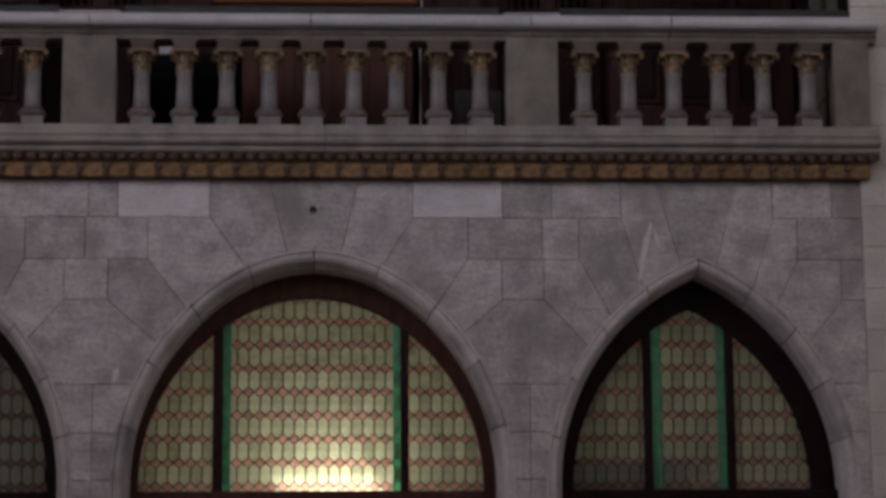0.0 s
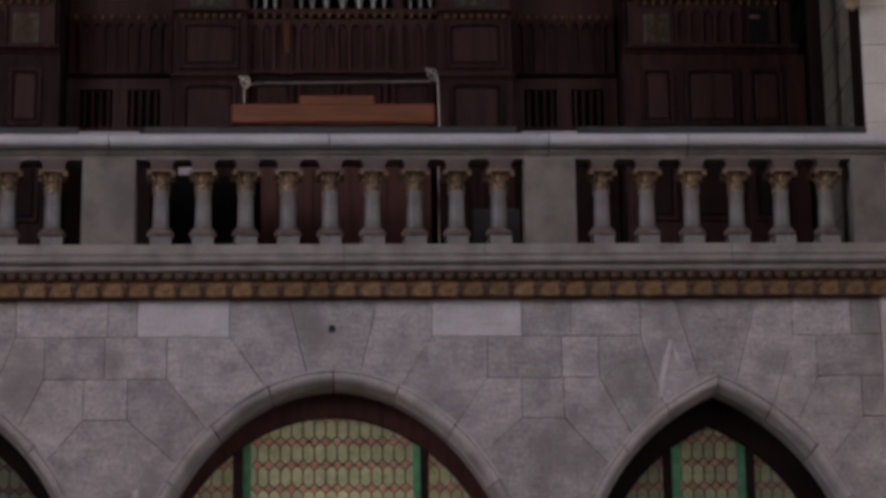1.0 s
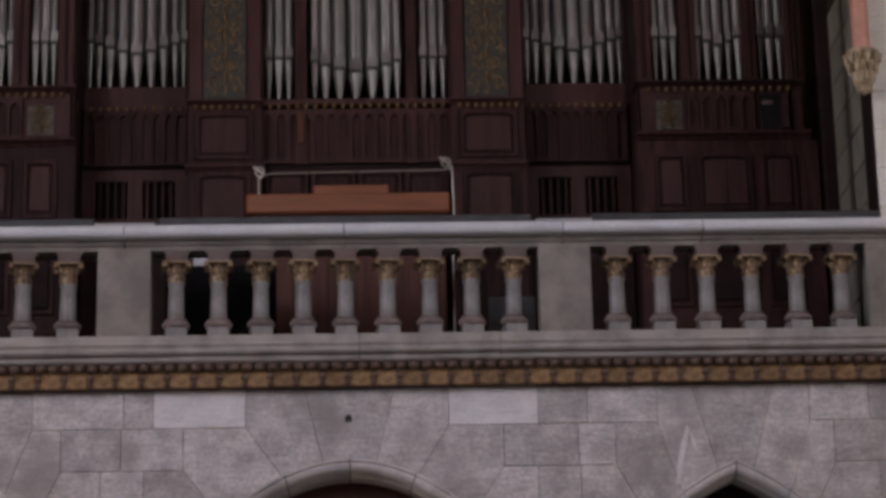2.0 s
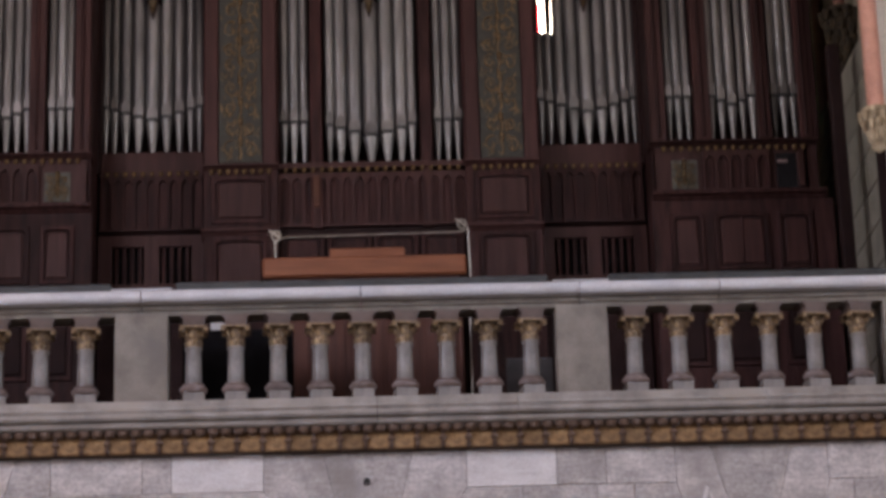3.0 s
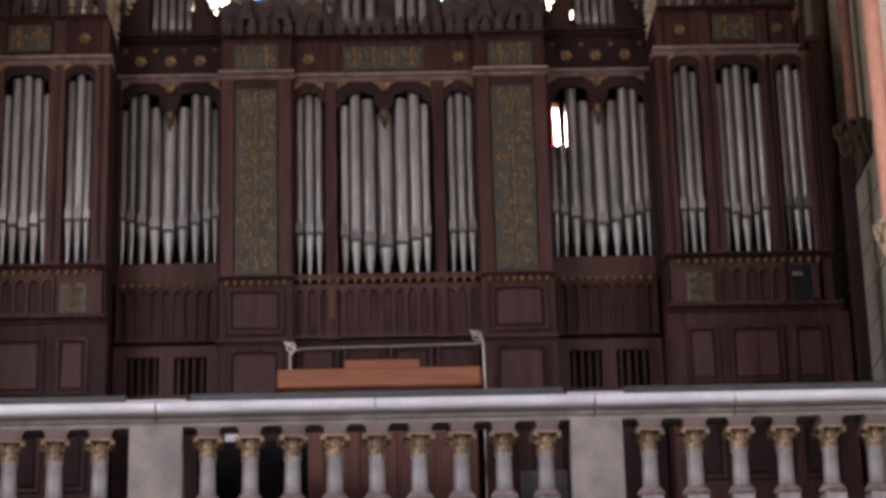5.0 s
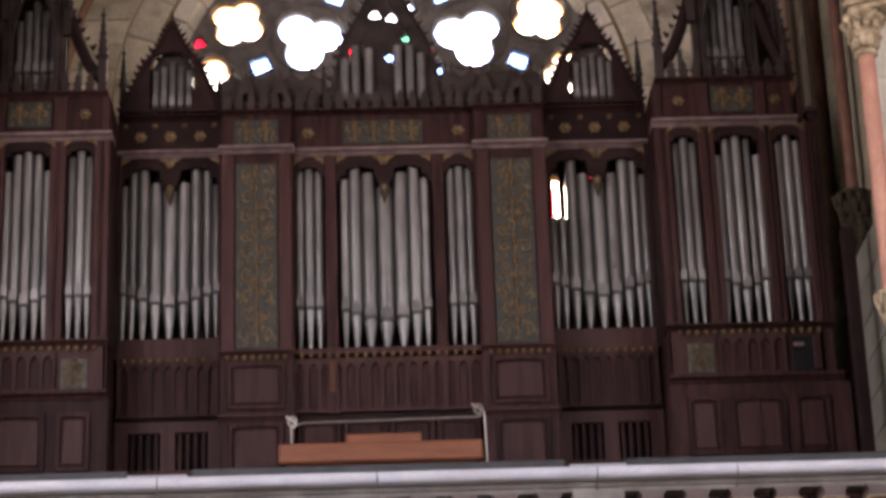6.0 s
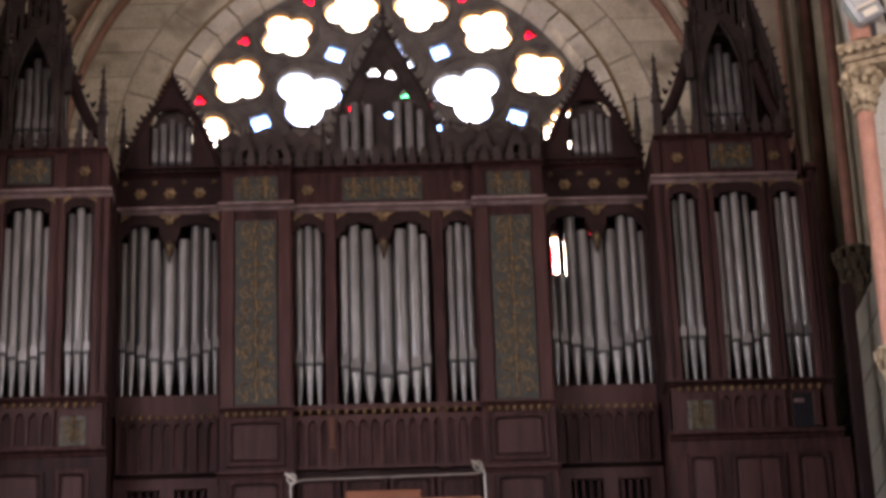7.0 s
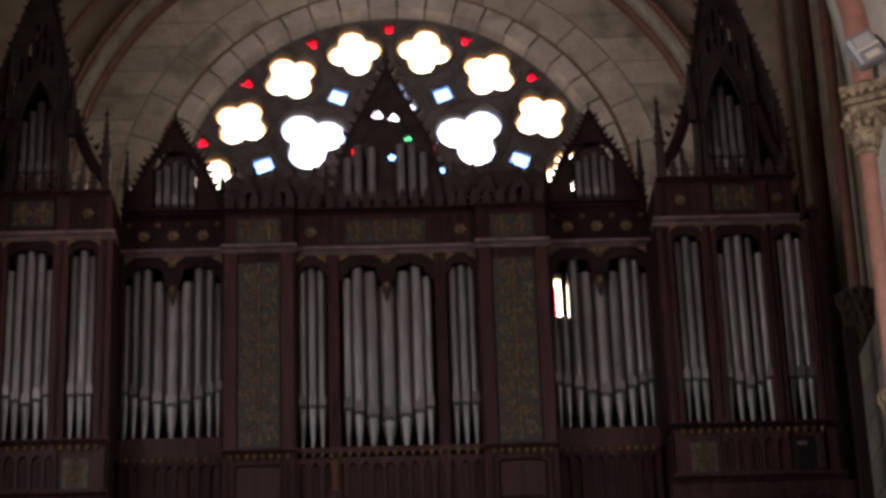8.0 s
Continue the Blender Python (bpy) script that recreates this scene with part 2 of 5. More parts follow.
def link(name, mesh, mat, parent, label="", at=None):
    """A mesh as one object under a thing or a part; at: where a shared mesh goes."""
    ob = new(name, mesh)
    if mat and not mesh.materials:
        mesh.materials.append(mat)
    if parent is not None:
        ob.parent = parent
        base = ORIGIN[parent.name]
    else:
        base = Vector((0, 0, 0))
    if at is None:
        mesh.transform(Matrix.Translation(-base))
        ORIGIN[ob.name] = base
    else:
        ob.location = Vector(at) - base
        ORIGIN[ob.name] = Vector(at)
    if label:
        tagged(ob, label)
    return ob


def to_mesh(bm, smooth=False):
    bmesh.ops.recalc_face_normals(bm, faces=bm.faces)
    me = bpy.data.meshes.new("mesh")
    bm.to_mesh(me)
    bm.free()
    if smooth:
        for p in me.polygons:
            p.use_smooth = True
        me.set_sharp_from_angle(angle=radians(38))
    return me


def part(name, bm, mat, parent, label="", smooth=False):
    return link(name, to_mesh(bm, smooth), mat, parent, label)


def single(name, bm, mat, label, category, group="", kind="", smooth=False):
    return tagged(link(name, to_mesh(bm, smooth), mat, None), label, category, group, kind)


def box(bm, x0, x1, y0, y1, z0, z1, bevel=0.0):
    v = [bm.verts.new(p) for p in ((x0, y0, z0), (x1, y0, z0), (x1, y1, z0), (x0, y1, z0), (x0, y0, z1), (x1, y0, z1), (x1, y1, z1), (x0, y1, z1))]
    f = [bm.faces.new([v[i] for i in q]) for q in ((0, 1, 2, 3), (4, 5, 6, 7), (0, 1, 5, 4), (1, 2, 6, 5), (2, 3, 7, 6), (3, 0, 4, 7))]
    if bevel:
        es = {e for q in f for e in q.edges}
        bmesh.ops.bevel(bm, geom=list(es), offset=bevel, segments=1, affect="EDGES")
    return bm


def boxed(*a, bevel=0.0):
    return box(bmesh.new(), *a, bevel=bevel)


def lathe(bm, profile, at=(0, 0, 0), n=16):
    """Rings of (radius, height) round a vertical axis, closed at both ends."""
    rings = []
    for r, z in profile:
        rings.append([bm.verts.new((at[0] + r * math.cos(2 * math.pi * k / n), at[1] + r * math.sin(2 * math.pi * k / n), at[2] + z)) for k in range(n)])
    for a, b in zip(rings, rings[1:]):
        for k in range(n):
            bm.faces.new((a[k], a[(k + 1) % n], b[(k + 1) % n], b[k]))
    bm.faces.new(rings[0][::-1])
    bm.faces.new(rings[-1])
    return bm


def along_x(bm, profile, x0, x1):
    """A moulding of (y, z) profile, closed, from x0 to x1."""
    a = [bm.verts.new((x0, y, z)) for y, z in profile]
    b = [bm.verts.new((x1, y, z)) for y, z in profile]
    n = len(a)
    for k in range(n):
        bm.faces.new((a[k], a[(k + 1) % n], b[(k + 1) % n], b[k]))
    bm.faces.new(a)
    bm.faces.new(b[::-1])
    return bm


def prism(bm, poly, y0, y1, inset=0.0):
    """A polygon of (x, z) from y0 (front) back to y1; inset chamfers the front edge."""
    c = (sum(p[0] for p in poly) / len(poly), sum(p[1] for p in poly) / len(poly))
    front = []
    for x, z in poly:
        d = math.hypot(x - c[0], z - c[1]) or 1
        k = max(1 - inset * 1.3 / d, 0.2)
        front.append(bm.verts.new((c[0] + (x - c[0]) * k, y0, c[1] + (z - c[1]) * k)))
    rings = [front]
    if inset:
        rings.append([bm.verts.new((x, y0 + inset, z)) for x, z in poly])
    rings.append([bm.verts.new((x, y1, z)) for x, z in poly])
    n = len(poly)
    bm.faces.new(front)
    for a, b in zip(rings, rings[1:]):
        for k in range(n):
            bm.faces.new((a[k], a[(k + 1) % n], b[(k + 1) % n], b[k]))
    bm.faces.new(rings[-1][::-1])
    return bm


def plate(outlines, y0, y1, bevel=0.0):
    """A board in the xz plane, from y0 to y1, cut by the outlines within the first one."""
    cu = bpy.data.curves.new("plate", "CURVE")
    cu.dimensions, cu.fill_mode = "2D", "BOTH"
    half = (y1 - y0) / 2
    cu.extrude, cu.bevel_depth, cu.bevel_resolution, cu.offset = half - bevel, bevel, 0, -bevel
    for pts in outlines:
        sp = cu.splines.new("POLY")
        sp.points.add(len(pts) - 1)
        for p, (x, z) in zip(sp.points, pts):
            p.co = (x, z, 0, 1)
        sp.use_cyclic_u = True
    tmp = bpy.data.objects.new("plate", cu)
    me = bpy.data.meshes.new_from_object(tmp)
    bpy.data.objects.remove(tmp)
    bpy.data.curves.remove(cu)
    bm = bmesh.new()
    bm.from_mesh(me)
    bmesh.ops.remove_doubles(bm, verts=bm.verts, dist=0.0003)
    bm.to_mesh(me)
    bm.free()
    me.transform(Matrix.Translation((0, (y0 + y1) / 2, 0)) @ pose(0, 0, 0, 90, 0, 0))
    return me


def tube(bm, pts, r, n=8, ends=True, taper=None):
    """A round bar along a line of points."""
    rings = []
    pts = [Vector(p) for p in pts]
    for i, p in enumerate(pts):
        d = (pts[min(i + 1, len(pts) - 1)] - pts[max(i - 1, 0)]).normalized()
        side = d.cross(Vector((0, 1, 0)))
        if side.length < 1e-3:
            side = d.cross(Vector((1, 0, 0)))
        side.normalize()
        up = side.cross(d)
        q = r if taper is None else r * (1 + (taper - 1) * i / (len(pts) - 1))
        rings.append([bm.verts.new(p + (side * math.cos(2 * math.pi * k / n) + up * math.sin(2 * math.pi * k / n)) * q) for k in range(n)])
    for a, b in zip(rings, rings[1:]):
        for k in range(n):
            bm.faces.new((a[k], a[(k + 1) % n], b[(k + 1) % n], b[k]))
    if ends:
        bm.faces.new(rings[0])
        bm.faces.new(rings[-1][::-1])
    return bm


def circle(cx, cz, r, n=24, a0=0.0):
    return [(cx + r * math.cos(a0 + 2 * math.pi * k / n), cz + r * math.sin(a0 + 2 * math.pi * k / n)) for k in range(n)]


def foil(cx, cz, lobes, r, spread, turn, n=9):
    """A foiled opening of so many lobes of radius r, set out at the distance spread."""
    pts = []
    half = math.pi / lobes
    d = spread * math.cos(half)
    q = math.sqrt(max(r * r - (spread * math.sin(half)) ** 2, 0))
    meet = d + q
    for k in range(lobes):
        a = turn + 2 * half * k
        lx, lz = spread, 0.0
        px, pz = meet * math.cos(half) - lx, meet * math.sin(half)
        end = math.atan2(pz, px)
        for j in range(n):
            b = -end + 2 * end * j / (n - 1)
            if j == 0 and k > 0:
                continue
            ux, uz = lx + r * math.cos(b), r * math.sin(b)
            pts.append((cx + ux * math.cos(a) - uz * math.sin(a), cz + ux * math.sin(a) + uz * math.cos(a)))
    return pts[:-1]


def arch(c, half, rise, spring, off=0.0, n=14, foot=None):
    """A pointed arch from its left springing over the top to the right, moved inwards by off; a low one is rounded at the top."""
    low = rise / half < 1.35
    half, rise = half - off, rise - off * 1.05
    r = (half + rise * rise / half) / 2
    e = r - half
    top = math.acos(e / r)
    left = []
    for k in range(n + 1):
        x, z = r * math.cos(top * k / n) - e, r * math.sin(top * k / n)
        if low:
            w = 1 - x / half
            z += (rise * math.sqrt(max(1 - (x / half) ** 2, 0)) - z) * w
        left.append((c - x, spring + z))
    pts = left + [(2 * c - x, z) for x, z in left[::-1][1:]]
    if foot is not None:
        pts = [(pts[0][0], foot)] + pts + [(pts[-1][0], foot)]
    return pts

# ---- the nave that encloses the camera ----
def structure(name, bm, mat, label, category, smooth=False):
    return single(name, bm, mat, label, category, kind="structure", smooth=smooth)


structure("floor", boxed(-8.8, 8.8, -14, 25.2, -0.3, 0), FLOOR, "worn grey stone floor of the nave", "floor")
structure("ceiling", boxed(-8.8, 8.8, -14, 25.4, 18.0, 18.4), NAVE, "plain plastered ceiling high over the nave", "ceiling")
structure("wall_east", boxed(-8.8, 8.8, -14.4, -14, 0, 18), NAVE, "plain plastered end wall of the nave", "wall")
for _n, _x0, _x1 in (("wall_north", -8.8, -8.35), ("wall_south", 8.35, 8.8)):
    _bm = bmesh.new()
    box(_bm, _x0, _x1, -14, 25.2, 0, 8.8)
    box(_bm, _x0, _x1, -14, 25.2, 13.2, 18)
    for _a, _b in ((-14, 1.9), (4.1, 6.9), (9.1, 11.9), (14.1, 25.2)):
        box(_bm, _x0, _x1, _a, _b, 8.8, 13.2)
    structure(_n, _bm, NAVE, "plastered nave wall with tall clerestory windows", "wall")

# ---- the gallery front: wall with three arches ----
ARCHES = [(-3.46, 1.345, 1.975, 3.37), (-0.09, 1.70, 1.97, 3.4), (3.22, 1.335, 1.965, 3.35)]
front = plate([[(-8.35, 0), (8.35, 0), (8.35, 6.0), (-8.35, 6.0)]] + [arch(c, h, r, s, foot=0.02) for c, h, r, s in ARCHES], 20.022, 20.5)
wall_west = tagged(link("wall_west", front, MORTAR, None), "grey ashlar gallery wall pierced by pointed arches", "wall", kind="structure")

COURSES = [5.985, 5.656, 5.292, 4.939, 4.214, 3.80, 3.40, 3.0]


def kink(a, z, side):
    """Where the sloping joint of an arch stone meets the course line z, and where it meets the arch."""
    c, h, r, s = a
    pts = arch(c, h, r, s, foot=s - 3, n=60)
    half = pts[:62] if side < 0 else pts[61:][::-1]
    hub = (c, 3.45)
    reach = 0.62 if z > 5.9 else (0.55 if side < 0 else 0.46)
    best = None
    for x, w in half:
        d = math.hypot(x - hub[0], w - hub[1])
        q = (x + (x - hub[0]) / d * reach, w + (w - hub[1]) / d * reach)
        if best is None or abs(q[1] - z) < best[0]:
            best = (abs(q[1] - z), q[0], (x, w))
    if r / h < 1.35 and z > 5.6:
        # the broad middle arch: keystone joints, then the joints beside the pale blocks
        top = (0.385, 0.245) if z > 5.9 else ((0.89 if side < 0 else 0.85), 0.6)
        return c + side * top[0], min(half, key=lambda p: abs(abs(p[0] - c) - top[1]))
    if z < 4.3:
        # level joints beside the lower part of the arch
        for p, q in zip(half, half[1:]):
            if p[1] <= z <= q[1]:
                return c + side * (h + 0.6), (p[0] + (q[0] - p[0]) * (z - p[1]) / (q[1] - p[1]), z)
    if 5.6 < z < 5.9:
        # second joint of a sharply pointed arch
        return c + side * 0.66, min(half, key=lambda p: abs(abs(p[0] - c) - 0.46))
    if z > 5.9 and r / h > 1.35:
        # the keystone of a sharply pointed arch
        x, w = min(half, key=lambda p: abs(abs(p[0] - c) - 0.16))
        return c + side * 0.36, (x, w)
    return best[1], best[2]


_rng = random.Random(4)
MIDS = [-9.0] + [(p[0] + p[1] + q[0] - q[1]) / 2 for p, q in zip(ARCHES, ARCHES[1:])] + [4.66]


def stone(poly, mat):
    bm = bmesh.new()
    c = (sum(p[0] for p in poly) / len(poly), sum(p[1] for p in poly) / len(poly))
    g = []
    for x, z in poly:
        d = math.hypot(x - c[0], z - c[1])
        k = 1 - 0.003 / d
        g.append((c[0] + (x - c[0]) * k, c[1] + (z - c[1]) * k))
    prism(bm, g, 20.0 - _rng.uniform(0, 0.004), 20.03, inset=0.004)
    part("ashlar_stone", bm, mat, wall_west)


for _k in range(len(COURSES) - 1):
    z1, z0 = COURSES[_k], COURSES[_k + 1]
    edges, flanks = [], {}
    for i, a in enumerate(ARCHES):
        row = []
        for side in (-1, 1):
            lim = MIDS[i] if side < 0 else MIDS[i + 1]
            k1, p1 = kink(a, z1, side)
            k0, p0 = kink(a, z0, side)
            k1 = max(k1, lim) if side < 0 else min(k1, lim)
            k0 = max(k0, lim) if side < 0 else min(k0, lim)
            pts = arch(*a, foot=a[3] - 3, n=30)
            half = pts[:32] if side < 0 else pts[31:][::-1]
            between = [p for p in half if p0[1] < p[1] < p1[1]]
            if z1 < 3.45:
                poly = [(k0, z1), (half[1][0], z1), (half[1][0], z0), (k0, z0)]
            else:
                poly = [(k0, z1), (k1, z1), p1] + between[::-1] + [p0, (k0, z0)]
            if _k == 3:
                flanks[i, side] = (k1, p1, between, p0)
                if not (side < 0 and i == 0 or side > 0 and i == len(ARCHES) - 1):
                    row.append((k0, k1))
                    continue
            if len(poly) > 3 and abs(k0 - p0[0]) > 0.02:
                stone(poly, STONE)
            row.append((k0, k1))
        edges.append(row)
    for i in range(len(ARCHES) - 1):
        if (i, 1) in flanks:
            (ka, pa, ba, qa), (kb, pb, bb, qb) = flanks[i, 1], flanks[i + 1, -1]
            stone([(ka, z1), (kb, z1), pb] + bb[::-1] + [qb, qa] + ba + [pa], STONE)
    if _k == 0:
        for (c, h, r, s), row in zip(ARCHES, edges):
            # keystone between the two uppermost joints
            kl, pl = kink((c, h, r, s), z1, -1)
            kr, pr = kink((c, h, r, s), z1, 1)
            top = [p for p in arch(c, h, r, s, n=30) if pl[0] < p[0] < pr[0]]
            stone([(kl, z1), (kr, z1), pr] + top[::-1] + [pl], STONE)
    spans = [(-8.3, edges[0][0][0]), (edges[0][1][0], edges[1][0][0]), (edges[1][1][0], edges[2][0][0]), (edges[2][1][0], 4.66)]
    for j, (x0, x1) in enumerate(spans):
        x = x0
        while x1 - x > 0.03:
            w = _rng.uniform(0.38, 0.85)
            if x1 - x - w < 0.25:
                w = x1 - x
            pale = False
            if _k == 0 and j == 1 and x1 - x - w < 0.01:
                pale = True
            if _k == 0 and j == 2 and x == x0:
                w, pale = min(0.775, x1 - x), True
            if _k == 0 and j == 1 and not pale and x1 - 0.79 - x < 0.9:
                w = max(x1 - 0.79 - x, 0.1)
            stone([(x, z1), (x + w, z1), (x + w, z0), (x, z0)], STONE_PALE if pale else STONE)
            x += w


def sweep(bm, a, profile, foot, first, last):
    """A moulding round an arch: profile of (inwards, y)."""
    lines = [[(x, y, z) for x, z in arch(*a, off=o, n=24, foot=foot)[first:last + 1]] for o, y in profile]
    for ln in lines:
        # leave a narrow joint at each end
        for k, m in ((0, 1), (-1, -2)):
            p, q = Vector(ln[k]), Vector(ln[m])
            ln[k] = tuple(p + (q - p).normalized() * 0.005)
    rows = [[bm.verts.new(p) for p in ln] for ln in lines]
    for p, q in zip(rows, rows[1:]):
        for k in range(len(p) - 1):
            bm.faces.new((p[k], p[k + 1], q[k + 1], q[k]))
    for k in (0, -1):
        bm.faces.new([row[k] for row in rows])


MOULDING = [(-0.01, 20.01), (-0.006, 19.994), (0.02, 19.992), (0.028, 20.004), (0.036, 20.008), (0.046, 19.998), (0.075, 19.994), (0.105, 20.005), (0.13, 20.03), (0.15, 20.07), (0.16, 20.1), (0.172, 20.105), (0.178, 20.14), (0.18, 20.46)]
for i, a in enumerate(ARCHES):
    for first in range(0, 50, 5):
        bm = bmesh.new()
        sweep(bm, a, [(o * 0.76, y) for o, y in MOULDING], 0.0, first, min(first + 5, 50))
        part("arch_moulding", bm, STONE_TRIM, wall_west, "worn rounded limestone moulding", smooth=True)


# ---- leaded windows in the arches ----
def leaded_window(index, a, size, mull, border, first):
    """Wooden frame with two mullions and lights of hexagonal and diamond panes."""
    c, h, r, s = a
    foot = 3.34
    w = thing("window_%d" % index, (c, 20.4, foot), "dark wooden arched window frame with leaded yellow-green and red glass", "window", kind="structure")
    c, h1, r1, h2, r2 = size
    outer = arch(a[0], h, r, s, off=0.02, n=24, foot=0.02)
    inner = arch(c, h2, r2, s, n=24, foot=foot)
    me = plate([outer, inner], 20.36, 20.5, bevel=0.006)
    link("window_frame", me, OAK_DARK if index != 2 else BACKWOOD, w)
    part("transom", boxed(c - h + 0.13, c + h - 0.13, 20.37, 20.5, foot - 0.12, foot, bevel=0.008), OAK_DARK, w)
    part("panel", boxed(c - h + 0.1, c + h - 0.1, 20.42, 20.48, 0.02, foot - 0.1), OAK_DARK, w)

    def roof(x):
        """height of the opening's inner edge at x"""
        for p, q in zip(inner, inner[1:]):
            if p[0] <= x <= q[0] and q[0] > p[0]:
                return p[1] + (q[1] - p[1]) * (x - p[0]) / (q[0] - p[0])
        return foot

    for x0, x1 in mull:
        part("mullion", boxed(x0, x1, 20.37, 20.45, foot, max(roof(x0), roof(x1)) + 0.06, bevel=0.006), OAK_DARK if index != 2 else OAK, w)
    for x0, x1 in border:
        part("border_pane", prism(bmesh.new(), [(x0, foot), (x1, foot), (x1, roof(x1) + 0.02), (x0, roof(x0) + 0.02)], 20.425, 20.43), G_EDGE, w, "emerald green glass strip")
    # panes: rows of long hexagons with diamonds between their points
    px, pz, tip = 0.0985, 0.2045, 0.045
    hexa = [(-px / 2, -pz / 2 + tip), (0, -pz / 2), (px / 2, -pz / 2 + tip), (px / 2, pz / 2 - tip), (0, pz / 2), (-px / 2, pz / 2 - tip)]
    dia = [(-px / 2 + 0.001, 0), (0, -tip), (px / 2 - 0.001, 0), (0, tip)]
    shrink = lambda p, k: [(x * k, z * (1 - (1 - k) * 0.6)) for x, z in p]
    me_hex = to_mesh(prism(bmesh.new(), shrink(hexa, 0.97), -0.003, 0.003))
    me_hex.materials.append(G_GREEN)
    me_dia = to_mesh(prism(bmesh.new(), shrink(dia, 0.96), -0.003, 0.003))
    me_dia.materials.append(G_RED)
    came = bmesh.new()
    rest = {G_GREEN: bmesh.new(), G_RED: bmesh.new()}
    inside = lambda x, z: c - h2 - 0.05 < x < c + h2 + 0.05 and foot - 0.05 < z < roof(x) + 0.05
    count = 0
    nx, nz = int(h / px) + 1, 11
    pitch = pz
    for j in range(nz):
        zc = foot + 0.045 + (j - 0.5) * pitch
        for i2 in range(-nx, nx + 1):
            for kind in (0, 1):
                x = c + (i2 + 0.5 * kind) * px
                z = zc
                if kind == 0:
                    if not inside(x, z - 0.06 if j else z + 0.04):
                        continue
                    shape, mesh, mat = hexa, me_hex, G_GREEN
                    zz = z
                else:
                    zz = z - pz / 2
                    if not inside(x, zz):
                        continue
                    shape, mesh, mat = dia, me_dia, G_RED
                if any(x0 + 0.01 < x < x1 - 0.01 for x0, x1 in border):
                    continue
                if count < first:
                    link("pane", mesh, None, w, at=(x, 20.437, zz))
                    count += 1
                else:
                    prism(rest[mat], [(x + u, zz + v) for u, v in shrink(shape, 0.96)], 20.434, 20.44)
                outer_p = [came.verts.new((x + u * 1.02, 20.432, zz + v * 1.02)) for u, v in shape]
                inner_p = [came.verts.new((x + u * 0.91, 20.432, zz + v * 0.955)) for u, v in shape]
                m = len(shape)
                for k in range(m):
                    came.faces.new((outer_p[k], outer_p[(k + 1) % m], inner_p[(k + 1) % m], inner_p[k]))
    bmesh.ops.solidify(came, geom=came.faces[:], thickness=0.004)
    tagged(part("lead_cames", came, LEAD, w), kind="stuff")
    for mat, bm in rest.items():
        if bm.faces:
            tagged(part("small_panes", bm, mat, w), kind="stuff")
        else:
            bm.free()
    return w


leaded_window(1, ARCHES[0], (-3.42, 1.2, 1.85, 1.06, 1.62), [(-3.83, -3.74), (-3.13, -3.04)], [(-3.74, -3.66), (-3.21, -3.13)], 0)
leaded_window(2, ARCHES[1], (-0.11, 1.66, 1.82, 1.48, 1.62), [(-0.955, -0.875), (0.66, 0.725)], [(-0.875, -0.805), (0.595, 0.66)], 300)
leaded_window(3, ARCHES[2], (3.18, 1.2, 1.85, 1.035, 1.575), [(2.774, 2.842), (3.496, 3.566)], [(2.842, 2.93), (3.42, 3.496)], 300)

# ---- the porch behind the glass, with its low lamp and added fill lights ----
structure("porch_wall", boxed(-8.3, 8.3, 24.3, 24.7, 0, 5.9), NAVE, "plain plastered back wall of the porch", "wall")
# Unseen wall, added to block the porch lights from the left window.
structure("porch_partition", boxed(-2.02, -1.86, 20.52, 24.3, 0, 5.9), NAVE, "unseen added wall keeping porch light off the left window", "wall")
lamp_room = thing("porch_lamp", (0.05, 20.86, 0.0), "warm globe lamp behind the leaded glass", "lamp")
part("globe", lathe(bmesh.new(), [(0.01, 0.0), (0.05, 0.015), (0.075, 0.06), (0.075, 0.1), (0.05, 0.145), (0.01, 0.16)], (0.05, 20.86, 3.12)), G_WARM, lamp_room, smooth=True)
part("bracket", boxed(0.03, 0.07, 20.84, 20.88, 0.0, 3.12), IRON, lamp_room)


def bulb(name, loc, watts, colour, size):
    d = bpy.data.lights.new(name, "POINT")
    d.energy, d.color, d.shadow_soft_size = watts, colour, size
    new(name, d).location = loc


bulb("porch_bulb", (0.05, 20.95, 3.4), 6.5, (1.0, 0.97, 0.92), 0.06)
area("porch_strip_lamp", (0.06, 20.53, 3.37), (0.06, 20.0, 3.37), 0.85, 0.02, 0.7, (1.0, 0.98, 0.95))
# Two unseen fills, added to brighten the middle and right glass.
bulb("porch_bulb", (0.0, 22.6, 4.7), 6, (1.0, 0.95, 0.85), 0.2)
bulb("porch_bulb", (3.6, 22.8, 4.4), 1.9, (0.95, 0.95, 0.8), 0.2)

# ---- gallery floor, cornice and balustrade ----
structure("gallery_floor", boxed(-8.3, 8.3, 20.1, 24.7, 6.02, 6.38), OAK_DARK, "dark timber floor of the organ gallery", "floor")
structure("organ_platform", boxed(-4.9, 4.9, 22.2, 24.7, 6.38, 6.95), OAK_DARK, "dark stepped timber platform under the organ", "platform")

cornice = thing("cornice", (0, 19.95, 5.96), "stone gallery cornice over a frieze of ochre blocks", "cornice", kind="structure")
XL, XR = -4.9, 4.74
part("frieze_bed", boxed(XL, XR - 0.02, 19.93, 20.2, 5.987, 6.16), BRICK_DARK, cornice)
_blk = to_mesh(boxed(-0.097, 0.097, -0.035, 0.03, -0.086, 0.086, bevel=0.01))
_blk.materials.append(BRICK)
_bead = to_mesh(lathe(bmesh.new(), [(0.014, -0.05), (0.038, -0.032), (0.046, 0.0), (0.038, 0.032), (0.014, 0.05)], n=8), True)
_bead.materials.append(BRICK_DARK)
_x = XR - 0.1
